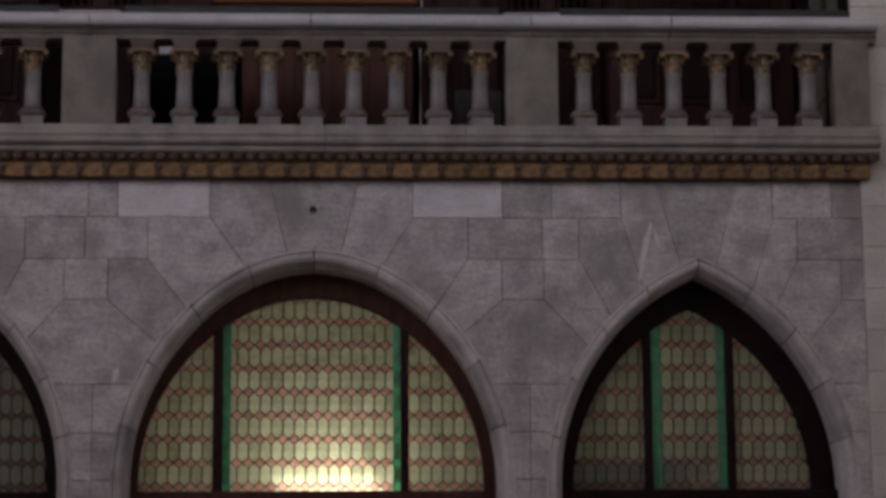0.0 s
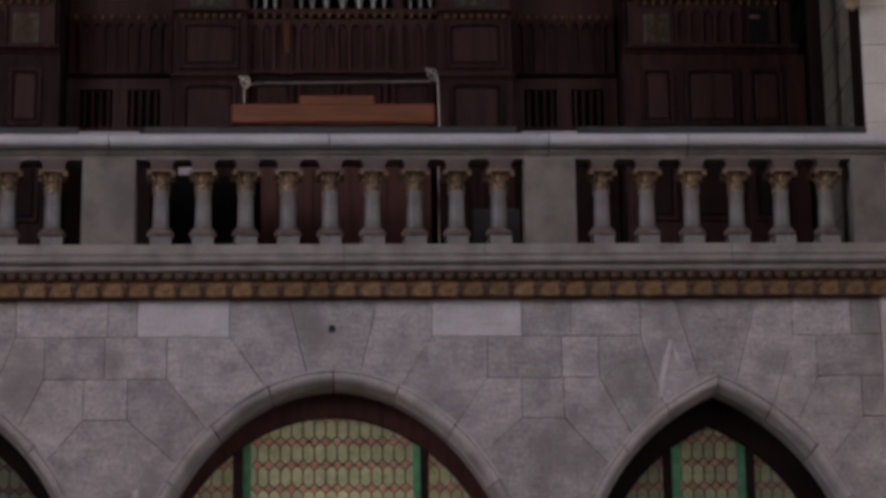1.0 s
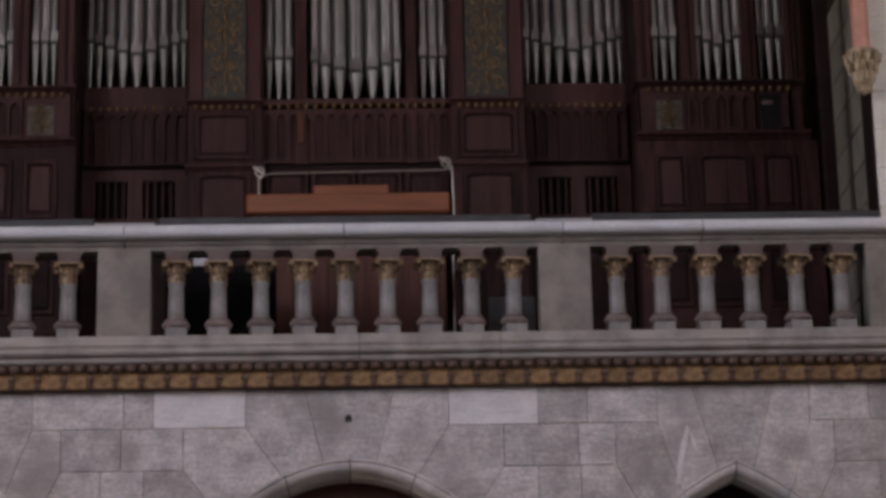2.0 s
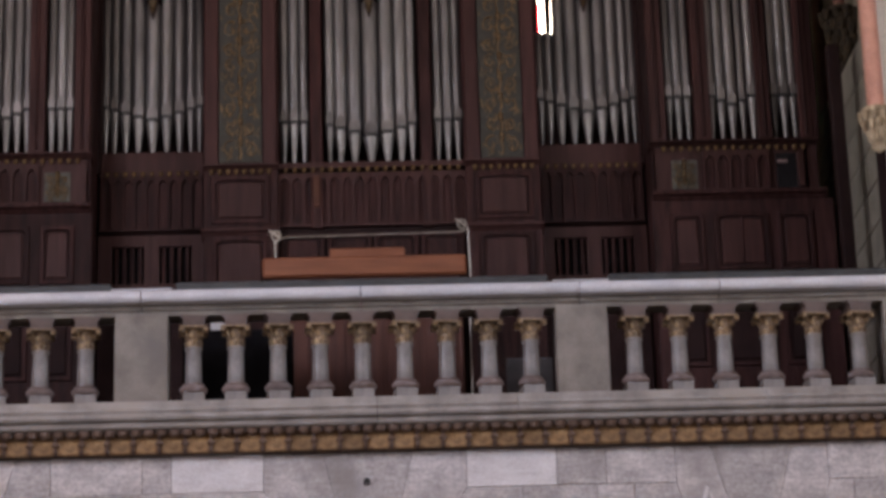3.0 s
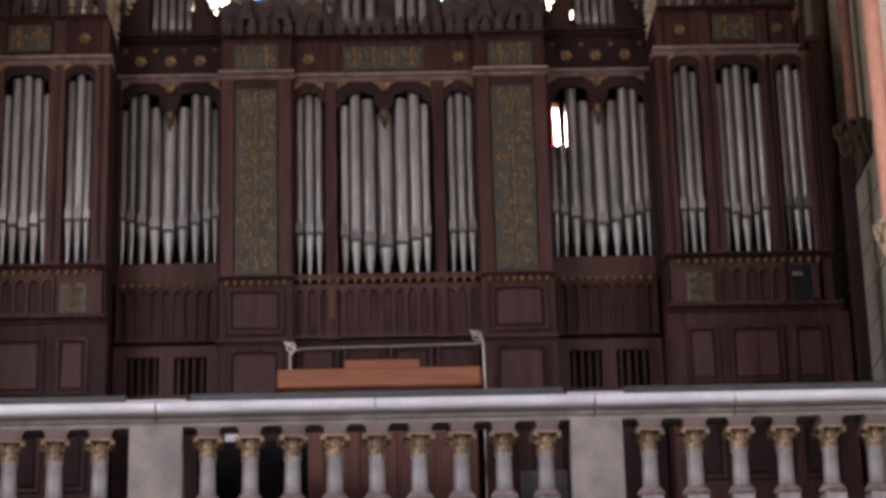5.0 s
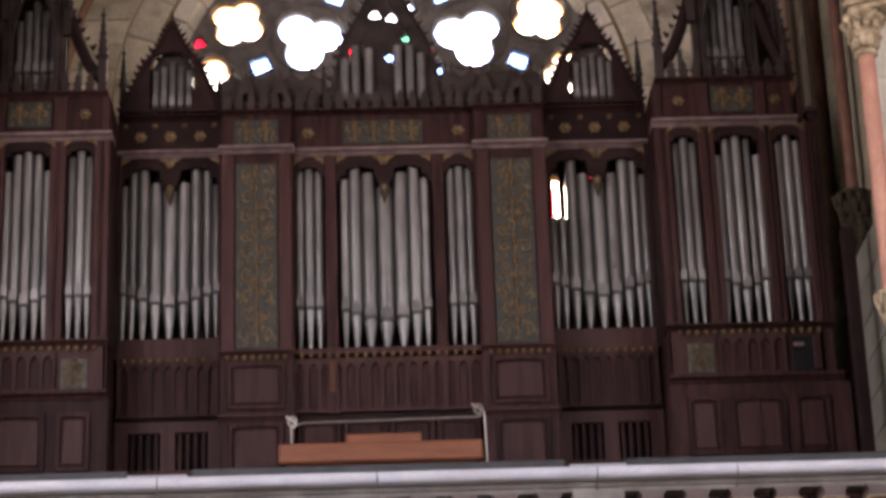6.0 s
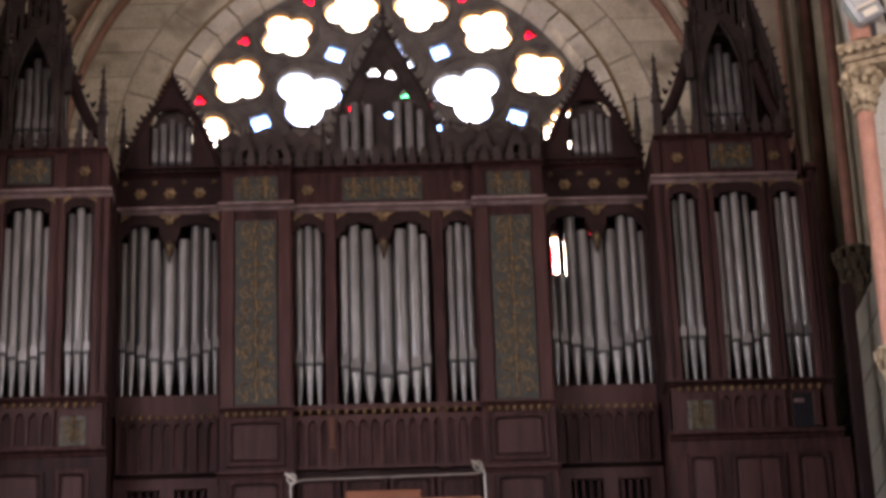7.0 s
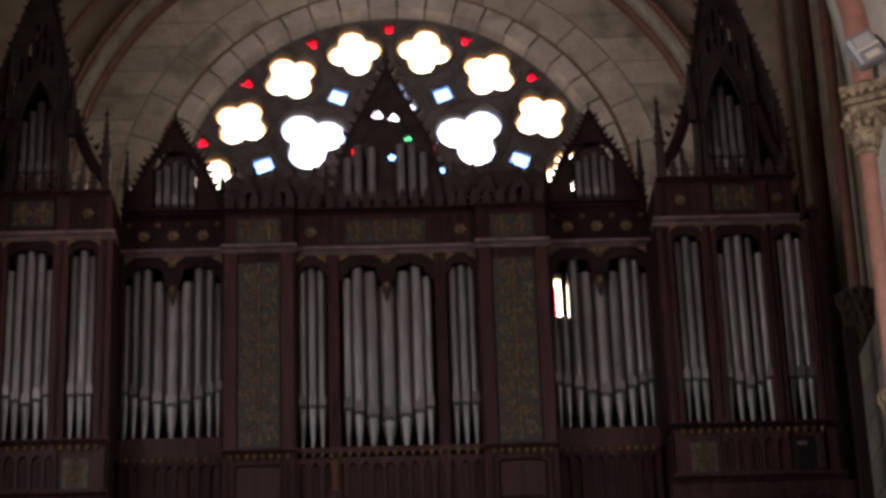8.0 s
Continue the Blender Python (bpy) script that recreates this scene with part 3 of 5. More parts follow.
while _x > XL:
    link("frieze_block", _blk, None, cornice, at=(_x, 19.93, 6.075))
    _x -= 0.2205
_spin = to_mesh(lathe(bmesh.new(), [(0.012, -0.08), (0.02, -0.06), (0.012, -0.035), (0.036, -0.004), (0.012, 0.035), (0.024, 0.06), (0.012, 0.08)], n=7), True)
_spin.materials.append(BRICK_DARK)
_x = XR - 0.21
while _x > XL:
    link("spindle", _spin, None, cornice, at=(_x, 19.888, 6.075))
    _x -= 0.2205
_x = XR + 0.02
while _x > XL:
    ob = link("bead", _bead, None, cornice, at=(_x, 19.86, 6.165))
    ob.rotation_euler = (0, radians(90), 0)
    _x -= 0.11
PROFILE = [(20.2, 6.16), (19.88, 6.16), (19.86, 6.18), (19.80, 6.188), (19.785, 6.205), (19.8, 6.228), (19.808, 6.232), (19.808, 6.244), (19.765, 6.256), (19.752, 6.276), (19.765, 6.298), (19.786, 6.304), (19.786, 6.318), (19.778, 6.326), (19.772, 6.342), (19.785, 6.358), (19.815, 6.364), (19.815, 6.43), (20.2, 6.43)]
for a, b in ((XL, -3.2), (-3.195, 0.0), (0.005, 1.21), (1.215, 3.35), (3.355, XR + 0.06)):
    part("cornice_stone", along_x(bmesh.new(), PROFILE, a, b), CORNICE, cornice, smooth=True)

rail = thing("balustrade", (0, 19.95, 6.43), "grey stone balustrade with gilded colonnettes and polished coping", "balustrade", kind="structure")
POSTS = [(-4.9, -4.45), (-2.253, -1.794), (1.568, 2.021), (4.439, 4.748)]
for a, b in POSTS:
    bm = boxed(a, b, 19.85, 20.12, 6.43, 7.215, bevel=0.008)
    part("post", bm, POST, rail, "plain brownish stone post")
for a, b in ((XL, -2.023), (-2.013, -0.127), (-0.117, 1.777), (1.787, 2.998), (3.008, XR + 0.08)):
    part("coping_stone", along_x(bmesh.new(), [(20.16, 7.29), (19.80, 7.287), (19.755, 7.295), (19.735, 7.31), (19.725, 7.345), (19.735, 7.38), (19.76, 7.4), (19.8, 7.412), (20.16, 7.415)], a, b), COPING, rail, smooth=True)
    part("coping_bed", along_x(bmesh.new(), [(20.12, 7.2), (19.865, 7.2), (19.86, 7.235), (19.84, 7.245), (19.835, 7.28), (19.82, 7.289), (20.12, 7.289)], a, b), POST, rail, "brownish stone bed under the coping")
for a, b in ((-4.4, -2.3), (-1.74, 1.53), (2.06, 4.74)):
    part("top_rail", boxed(a, b, 19.98, 20.12, 7.417, 7.535, bevel=0.015), LEAD, rail, "dark grey rail on the coping")
for a, b in ((-2.28, -1.76), (1.55, 2.04)):
    part("post_cap", boxed(a, b, 19.78, 20.14, 7.413, 7.427, bevel=0.005), COPING, rail)

_shaft = to_mesh(lathe(bmesh.new(), [(0.072, 0.168), (0.071, 0.2), (0.07, 0.32), (0.066, 0.47), (0.069, 0.477), (0.077, 0.482), (0.077, 0.497), (0.062, 0.502)], n=18), True)
_base = bmesh.new()
box(_base, -0.094, 0.094, -0.094, 0.094, 0, 0.09, 0.006)
_base = to_mesh(_base)
_torus = lathe(bmesh.new(), [(0.085, 0.089), (0.108, 0.095), (0.118, 0.112), (0.12, 0.125), (0.116, 0.139), (0.104, 0.149), (0.088, 0.151), (0.088, 0.157), (0.096, 0.159), (0.096, 0.17), (0.082, 0.173)], n=18)
_torus = to_mesh(_torus, True)
_cap = bmesh.new()
lathe(_cap, [(0.06, 0.5), (0.06, 0.52), (0.062, 0.58), (0.072, 0.63), (0.082, 0.652), (0.075, 0.658)], n=18)
for k in range(8):
    a = math.pi / 4 * k + 0.39
    big = 0.021 if k % 2 else 0.017
    lathe(_cap, [(0.004, 0), (big * 0.7, 0.012), (big, 0.034), (big * 0.8, 0.056), (0.004, 0.068)], (0.066 * math.cos(a), 0.066 * math.sin(a), 0.57 if k % 2 else 0.545), 6)
    lathe(_cap, [(0.004, 0), (0.016, 0.012), (0.02, 0.035), (0.004, 0.058)], (0.062 * math.cos(a + 0.39), 0.062 * math.sin(a + 0.39), 0.505), 6)
for sx in (-1, 1):
    for sy in (-1, 1):
        lathe(_cap, [(0.004, 0), (0.02, 0.006), (0.027, 0.022), (0.022, 0.038), (0.004, 0.046)], (sx * 0.102, sy * 0.095, 0.617), 8)
        tube(_cap, [(sx * 0.055, sy * 0.055, 0.585), (sx * 0.075, sy * 0.072, 0.625), (sx * 0.1, sy * 0.093, 0.648)], 0.012, 5)
box(_cap, -0.125, 0.125, -0.116, 0.116, 0.657, 0.677, 0.005)
_cap = to_mesh(_cap, True)
_top = bmesh.new()
for q0, q1, w0, w1 in ((0.677, 0.735, 0.094, 0.094), (0.735, 0.772, 0.096, 0.128)):
    v = [_top.verts.new((sx * (w0 if k == 0 else w1), sy * 0.11, q0 if k == 0 else q1)) for k in (0, 1) for sx, sy in ((-1, -1), (1, -1), (1, 1), (-1, 1))]
    for f in ((0, 1, 2, 3), (4, 5, 6, 7), (0, 1, 5, 4), (1, 2, 6, 5), (2, 3, 7, 6), (3, 0, 4, 7)):
        _top.faces.new([v[i] for i in f])
_top = to_mesh(_top)
for m, mat in ((_shaft, SHAFT), (_base, SHAFT), (_torus, PINK_TORUS), (_cap, GILT), (_top, PINK)):
    m.materials.append(mat)
_bx = [-1.58 + 0.3663 * k for k in range(9)] + [2.252 + 0.3944 * k for k in range(6)] + [-2.513 - 0.39 * k for k in range(5)]
for x in _bx:
    b = link("baluster", _shaft, None, rail, at=(x, 19.97, 6.43))
    b.rotation_euler = (0, 0, (x * 7.3) % 1.0 * 0.2)
    link("base", _base, None, b, "square stone plinth", at=(x, 19.97, 6.43))
    link("base_ring", _torus, None, b, "rounded reddish stone ring", at=(x, 19.97, 6.43))
    link("capital", _cap, None, b, "worn gilded leaf capital", at=(x, 19.97, 6.43))
    link("abacus", _top, None, b, "reddish stone block", at=(x, 19.97, 6.43))

# ---- small things on the wall and in the window ----
hook = thing("iron_hook", (-0.1, 19.99, 5.733), "small black iron ring fixed in the keystone", "hook")
bm = bmesh.new()
lathe(bm, [(0.028, 0.0), (0.026, 0.012), (0.012, 0.016), (0.011, 0.05)], n=10)
bmesh.ops.transform(bm, matrix=Matrix.Translation((-0.1, 20.0, 5.733)) @ pose(0, 0, 0, 90), verts=bm.verts)
part("stud", bm, LEAD, hook)
bm = bmesh.new()
tube(bm, [(-0.1 + 0.024 * math.sin(a), 19.96, 5.71 + 0.024 * math.cos(a)) for a in [2 * math.pi * k / 14 for k in range(15)]], 0.006, 6, ends=False)
part("ring", bm, LEAD, hook)
for pts in ([(2.81, 5.62), (2.835, 5.6), (2.79, 5.4), (2.745, 5.2), (2.72, 5.11), (2.695, 5.1), (2.71, 5.25), (2.75, 5.45)], [(2.84, 5.58), (2.875, 5.5), (2.9, 5.4), (2.885, 5.39), (2.85, 5.47)], [(-1.78, 4.33), (-1.74, 4.36), (-1.73, 4.28), (-1.79, 4.22)]):
    tagged(part("lime_streak", prism(bmesh.new(), pts, 19.9945, 20.0), STONE_PALE, wall_west, "pale lime streak"), kind="")
twig = thing("dried_twigs", (3.2, 20.31, 3.34), "dry straw-coloured twigs standing on the window ledge", "twigs")
for x0, x1, z1 in ((3.19, 3.09, 3.52), (3.21, 3.16, 3.46), (3.23, 3.27, 3.47), (3.25, 3.42, 3.55), (3.2, 3.2, 3.42)):
    bm = bmesh.new()
    tube(bm, [(x0 + (x1 - x0) * t ** 1.4, 20.31, 3.34 + (z1 - 3.34) * t) for t in (0, 0.25, 0.5, 0.75, 1)], 0.009, 5, taper=0.4)
    part("stalk", bm, CREAM, twig)
structure("window_ledge", boxed(1.98, 4.42, 20.24, 20.37, 3.22, 3.335, bevel=0.01), OAK_DARK, "dark timber ledge under the glass", "ledge")
single("notice_board", boxed(2.1, 3.3, 20.5, 20.53, 0.0, 3.62, bevel=0.01), SLATE, "grey board standing behind the leaded glass", "board")

# ---- rose window, back wall and vault ----
RX, RZ, RY = 0.1, 13.24, 24.75
polar = lambda r, deg: (RX + r * math.sin(radians(deg)), RZ + r * math.cos(radians(deg)))
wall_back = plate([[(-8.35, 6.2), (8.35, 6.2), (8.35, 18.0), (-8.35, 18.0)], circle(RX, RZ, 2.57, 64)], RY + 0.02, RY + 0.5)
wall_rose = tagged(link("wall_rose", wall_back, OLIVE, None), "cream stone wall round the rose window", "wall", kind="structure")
_rng2 = random.Random(9)


def ring_stones(r0, r1, count, shift, name, mat, y, proud=0.0, label=""):
    for k in range(count):
        a0, a1 = 360 / count * (k + shift), 360 / count * (k + 1 + shift)
        mid = ((a0 + a1) / 2 + 180) % 360 - 180
        if abs(mid) > 112:
            continue
        g = 0.011 / r0 * 57.3
        arc = [polar(r1 - 0.004, a0 + g + (a1 - a0 - 2 * g) * j / 3) for j in range(4)] + [polar(r0 + 0.004, a1 - g - (a1 - a0 - 2 * g) * j / 3) for j in range(4)]
        part(name, prism(bmesh.new(), arc, y - proud - _rng2.uniform(0, 0.004), y + 0.03, inset=0.008), mat, wall_rose, label)


ring_stones(2.57, 2.79, 48, 0.3, "arch_stone", RING_STONE, RY, 0.05)
ring_stones(2.84, 3.2, 34, 0.17, "wall_stone", WALL_BACK, RY)
link("joint_bed", plate([circle(RX, RZ, 3.73, 64), circle(RX, RZ, 2.81, 64)], RY + 0.008, RY + 0.019), JOINT, wall_rose, "brown recessed mortar")
# level courses between the voussoirs and the rib
_d = -0.75
while _d < 3.15:
    _e = min(_d + 0.32, 3.15)
    for s in (-1, 1):
        arc = lambda r, n=4: [math.sqrt(r * r - (_d + 0.007 + (_e - _d - 0.014) * j / n) ** 2) for j in range(n + 1)]
        lv = [_d + 0.007 + (_e - _d - 0.014) * j / 4 for j in range(5)]
        pts = [(RX + s * x, RZ + z) for x, z in zip(arc(3.22), lv)] + [(RX + s * x, RZ + z) for x, z in reversed(list(zip(arc(3.735), lv)))]
        part("wall_stone", prism(bmesh.new(), pts if s < 0 else pts[::-1], RY - _rng2.uniform(0, 0.004), RY + 0.03, inset=0.006), WALL_BACK, wall_rose)
    _d = _e


def hoop(r0, r1, y0, y1, mat, name, parent, label=""):
    bm = bmesh.new()
    N = 72
    prof = ((r0, y1), (r0, y0 + 0.03), (r0 + 0.03, y0), (r1 - 0.03, y0), (r1, y0 + 0.03), (r1, y1))
    rows = [[bm.verts.new((polar(r, -115 + 230 * k / N)[0], y, polar(r, -115 + 230 * k / N)[1])) for k in range(N + 1)] for r, y in prof]
    for p, q in zip(rows, rows[1:]):
        for k in range(N):
            bm.faces.new((p[k], p[k + 1], q[k + 1], q[k]))
    return part(name, bm, mat, parent, label, smooth=True)


def splay(name, d0, d1, out, mat, label=""):
    """A stretch of the splayed reveal between two angles, set back by out."""
    bm = bmesh.new()
    n = max(3, int((d1 - d0) / 2.5))
    rows = []
    for r, y in ((2.585, RY - 0.04), (2.56, RY), (2.5, RY + 0.11)):
        rows.append([bm.verts.new((polar(r + out, a)[0], y + out, polar(r + out, a)[1])) for a in [d0 + (d1 - d0) * k / n for k in range(n + 1)]])
    for p, q in zip(rows, rows[1:]):
        for k in range(n):
            bm.faces.new((p[k], p[k + 1], q[k + 1], q[k]))
    part(name, bm, mat, wall_rose, label, smooth=True)


splay("reveal_bed", -118, 118, 0.009, JOINT, "brown mortar between the reveal stones")
for k in range(48):
    _mid = (7.5 * (k + 0.8) + 180) % 360 - 180
    if abs(_mid) < 112:
        splay("reveal_stone", _mid - 3.5, _mid + 3.5, 0.0, RING_STONE)
hoop(2.795, 2.835, RY - 0.02, RY + 0.03, OCHRE, "painted_line", wall_rose, "golden-brown painted band")
rib = thing("vault_rib", (0, RY - 0.2, RZ), "red painted stone rib along the vault", "rib", kind="structure")
hoop(3.735, 3.8, RY - 0.14, RY + 0.03, RIB, "roll", rib)
hoop(3.8, 3.93, RY - 0.28, RY + 0.03, WALL_BACK, "fillet", rib, "cream stone fillet")
hoop(3.93, 3.98, RY - 0.34, RY + 0.03, RIB, "roll", rib)
hoop(4.42, 4.48, RY - 0.06, RY + 0.03, RIB, "painted_line", rib, "second red line on the vault")
bm = bmesh.new()
lathe(bm, [(0.02, -0.13), (0.07, -0.1), (0.1, -0.02), (0.13, 0.05), (0.12, 0.09), (0.02, 0.1)], (-3.64, 24.34, 14.88), 12)
for k in range(7):
    lathe(bm, [(0.004, -0.04), (0.03, 0), (0.004, 0.04)], (-3.64 + 0.1 * math.cos(k * 0.9), 24.34 - 0.1 * abs(math.sin(k * 0.9)), 14.87 + 0.03 * (k % 2)), 6)
part("carved_boss", bm, CREAM, rib, "small cream carved boss", smooth=True)
_bm = bmesh.new()
_rows = []
for y in (RY + 0.01, 23.2, 21.8, 20.45):
    _rows.append([_bm.verts.new((math.copysign(4.94 * abs(math.cos(math.pi * k / 60)) ** 0.6, math.cos(math.pi * k / 60)), y, 15.4 + 2.4 * math.sin(math.pi * k / 60))) for k in range(61)])
for p, q in zip(_rows, _rows[1:]):
    for k in range(60):
        _bm.faces.new((p[k], p[k + 1], q[k + 1], q[k]))
# Vault takes the shaded stone colour, darker than the cream stones.
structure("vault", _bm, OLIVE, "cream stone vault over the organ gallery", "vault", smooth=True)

rose = thing("rose_window", (RX, RY + 0.2, RZ), "bright rose window with dark tracery and foiled lights", "window", kind="structure")
holes, panes = [], []
for k in range(16):
    a = 11.25 + 22.5 * k
    q = foil(*polar(2.125, a), 4, 0.16, 0.165, radians(90 - a))
    holes.append(q)
    panes.append((q, G_WARM, G_AMBER))
    t = polar(2.395, 22.5 * k)
    tri = foil(t[0], t[1], 3, 0.044, 0.044, radians(90 - 22.5 * k + 60), 5)
    holes.append(tri)
    panes.append((tri, G_RUBY))
for k in range(8):
    a = 45 * k
    q = foil(*polar(1.33, a), 3, 0.222, 0.19, radians(90 - a)) if k else foil(*polar(1.36, 0), 3, 0.18, 0.15, radians(90))
    holes.append(q)
    panes.append((q, G_WHITE, G_ICE))
    c = polar(1.623, 22.5 + a)
    sq = circle(c[0], c[1], 0.15, 4, radians(90 - 22.5 - a))
    holes.append(sq)
    panes.append((sq, G_BLUE))
for k in range(8):
    c = polar(0.72, 45 * k)
    holes.append(circle(c[0], c[1], 0.11, 16))
    panes.append((holes[-1], G_BLUE))
for r, a, size, mat in ((0.96, 11.0, 0.075, G_LEAF), (0.96, -11.0, 0.075, G_LEAF), (0.9, 30.0, 0.06, G_RUBY), (0.9, -30.0, 0.06, G_RUBY)):
    c = polar(r, a)
    holes.append(circle(c[0], c[1], size, 14))
    panes.append((holes[-1], mat))
holes.append(circle(RX, RZ, 0.5, 24))
panes.append((holes[-1], G_LEAF))
# Added ruby strip, gives the glow in the organ slot its red edge.
panes.append(([(1.9, 11.7), (1.932, 11.7), (1.932, 12.2), (1.9, 12.2)], G_RUBY))
link("tracery", plate([circle(RX, RZ, 2.59, 96)] + holes, RY + 0.1, RY + 0.3, bevel=0.02), TRACERY, rose)
for pts, mat, *rim in panes:
    c = (sum(p[0] for p in pts) / len(pts), sum(p[1] for p in pts) / len(pts))
    grown = [(c[0] + (x - c[0]) * 1.08, c[1] + (z - c[1]) * 1.08) for x, z in pts]
    y = RY + (0.19 if mat is G_RUBY else 0.2)
    # Tinted rim round the pane imitates the glare's colour fringe.
    if rim:
        core = [(c[0] + (x - c[0]) * 0.9, c[1] + (z - c[1]) * 0.9) for x, z in pts]
        ob = link("border_pane", plate([grown, core], y, y + 0.006), rim[0], rose)
        ob.visible_shadow = False
        grown = core
    ob = part("pane", prism(bmesh.new(), grown, y, y + 0.006), mat, rose)
    ob.visible_shadow = False
for k in range(16):
    # raised rings round the lights
    bm = bmesh.new()
    c = polar(2.125, 11.25 + 22.5 * k)
    tube(bm, [(x, RY + 0.1, z) for x, z in circle(c[0], c[1], 0.355, 28)] + [(c[0] + 0.355, RY + 0.1, c[1])], 0.022, 6, ends=False)
    part("tracery_ring", bm, TRACERY, rose, smooth=True)
for k in range(8):
    bm = bmesh.new()
    c = polar(1.33, 45 * k)
    tube(bm, [(x, RY + 0.1, z) for x, z in circle(c[0], c[1], 0.445, 32)] + [(c[0] + 0.445, RY + 0.1, c[1])], 0.025, 6, ends=False)
    part("tracery_ring", bm, TRACERY, rose, smooth=True)

# ---- pier, side wall and transverse arch ----
pier = thing("pier", (5.6, 20.3, 0), "warm pale stone pier beside the gallery", "pier", kind="structure")
_z = 0.0
while _z < 17.9:
    h = 0.36
    part("pier_stone", boxed(4.66 if _z < 7.0 else 4.625, 6.9, 19.97, 20.33, _z + 0.0015, min(_z + h, 18.0) - 0.0015, bevel=0.006), PIER, pier)
    _z += h
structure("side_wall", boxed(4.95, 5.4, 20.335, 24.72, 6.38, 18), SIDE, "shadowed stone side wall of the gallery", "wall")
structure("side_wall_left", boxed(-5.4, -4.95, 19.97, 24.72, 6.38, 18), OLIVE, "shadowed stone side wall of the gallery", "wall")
structure("pier_left", boxed(-8.3, -5.0, 19.97, 20.5, 6.0, 18), PIER, "warm pale stone pier beside the gallery", "pier")


def shaft(name, x, y, r, z0, z1, mat, label, corbel, capital, big=1.0):
    s = thing(name, (x, y, z0), label, "column", kind="structure")
    part("shaft", lathe(bmesh.new(), [(r, z0), (r, z1)], (x, y, 0), 20), mat, s, smooth=True)
    if corbel:
        bm = bmesh.new()
        lathe(bm, [(0.02 * big, z0 - 0.42 * big), (0.05 * big, z0 - 0.36 * big), (0.08 * big, z0 - 0.24 * big), (r + 0.03 * big, z0 - 0.1), (r + 0.07 * big, z0 - 0.05), (r + 0.07 * big, z0 - 0.02), (r + 0.02, z0)], (x, y, 0), 16)
        for row in range(4):
            for k in range(11):
                a = 2 * math.pi * (k + 0.5 * row) / 11
                rr = (0.05 + 0.032 * row) * big
                lathe(bm, [(0.005, 0), (0.02 * big, 0.02 * big), (0.024 * big, 0.06 * big), (0.034 * big, 0.09 * big), (0.005, 0.11 * big)], (x + rr * math.cos(a), y + rr * math.sin(a), z0 + (-0.4 + 0.085 * row) * big), 6)
        part("corbel", bm, corbel, s, "carved leaf corbel", smooth=True)
    if capital:
        bm = bmesh.new()
        lathe(bm, [(r, z1), (r + 0.03, z1 + 0.02), (r + 0.03, z1 + 0.05), (r, z1 + 0.07), (r + 0.02, z1 + 0.25), (r + 0.06, z1 + 0.4), (r + 0.07, z1 + 0.45)], (x, y, 0), 20)
        for row in range(2):
            for k in range(10):
                a = 2 * math.pi * (k + 0.5 * row) / 10
                rr = r + 0.02 + 0.04 * row
                lathe(bm, [(0.01, 0), (0.035, 0.03), (0.04, 0.09), (0.06, 0.15), (0.04, 0.19), (0.01, 0.2)], (x + rr * math.cos(a), y + rr * math.sin(a), z1 + 0.07 + 0.18 * row), 7)
        # heavy scrolled leaf tips under the abacus
        for k in range(9):
            a = 2 * math.pi * k / 9 + 0.2
            for d, z, q in ((0.09, 0.36, 0.052), (0.055, 0.2, 0.034)):
                rr = r + d
                ball = [(0.004, -q), (0.7 * q, -0.7 * q), (q, 0), (0.75 * q, 0.65 * q), (0.3 * q, 0.75 * q), (0.004, 0.5 * q)]
                lathe(bm, ball, (x + rr * math.cos(a + 6 * d), y + rr * math.sin(a + 6 * d), z1 + z), 9)
        part("capital", bm, capital, s, "carved leaf capital", smooth=True)
        bm = bmesh.new()
        for k, (d, z) in enumerate(((0.03, 0.45), (0.06, 0.51), (0.045, 0.56), (0.085, 0.61))):
            box(bm, x - r - d, x + r + d + 0.3, y - r - d, y + r + 0.3, z1 + z, z1 + z + (0.055 if k != 3 else 0.09), 0.01)
        for k in range(7):
            xx = x - r - 0.06 + 0.09 * k
            box(bm, xx, xx + 0.045, y - r - 0.11, y - r - 0.06, z1 + 0.575, z1 + 0.612, 0.004)
        turn = Matrix.Translation((x, y, 0)) @ pose(0, 0, 0, 0, 0, -28) @ Matrix.Translation((-x, -y, 0))
        bmesh.ops.transform(bm, matrix=turn, verts=bm.verts)
        part("abacus", bm, capital, s, "moulded cream stone abacus")
    return s


shaft("colonnette", 4.525, 19.83, 0.08, 8.98, 11.3, SALMON, "salmon painted colonnette on a carved corbel", CREAM, CREAM)
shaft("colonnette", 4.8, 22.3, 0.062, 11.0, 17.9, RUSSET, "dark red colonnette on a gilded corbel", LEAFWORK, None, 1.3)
_bm = bmesh.new()
_rng3 = random.Random(21)
for k in range(70):
    z = _rng3.uniform(9.95, 10.85)
    w = 0.16 * (0.45 + 0.55 * (z - 9.95) / 0.9)
    lathe(_bm, [(0.004, -0.05), (0.026, -0.02), (0.036, 0.02), (0.05, 0.05), (0.004, 0.075)], (4.79 + _rng3.uniform(-w, w), 22.3 - _rng3.uniform(0.2, 1.0) * w, z), 6)
lathe(_bm, [(0.03, 9.9), (0.08, 10.1), (0.11, 10.5), (0.13, 10.85)], (4.79, 22.3, 0), 12)
single("leaf_corbel", _bm, LEAFWORK, "dark carved leaf corbel with worn gilding on the side wall", "corbel", kind="structure", smooth=True)
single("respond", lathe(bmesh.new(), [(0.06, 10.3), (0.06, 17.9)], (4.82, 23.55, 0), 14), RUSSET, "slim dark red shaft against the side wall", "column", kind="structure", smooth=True)
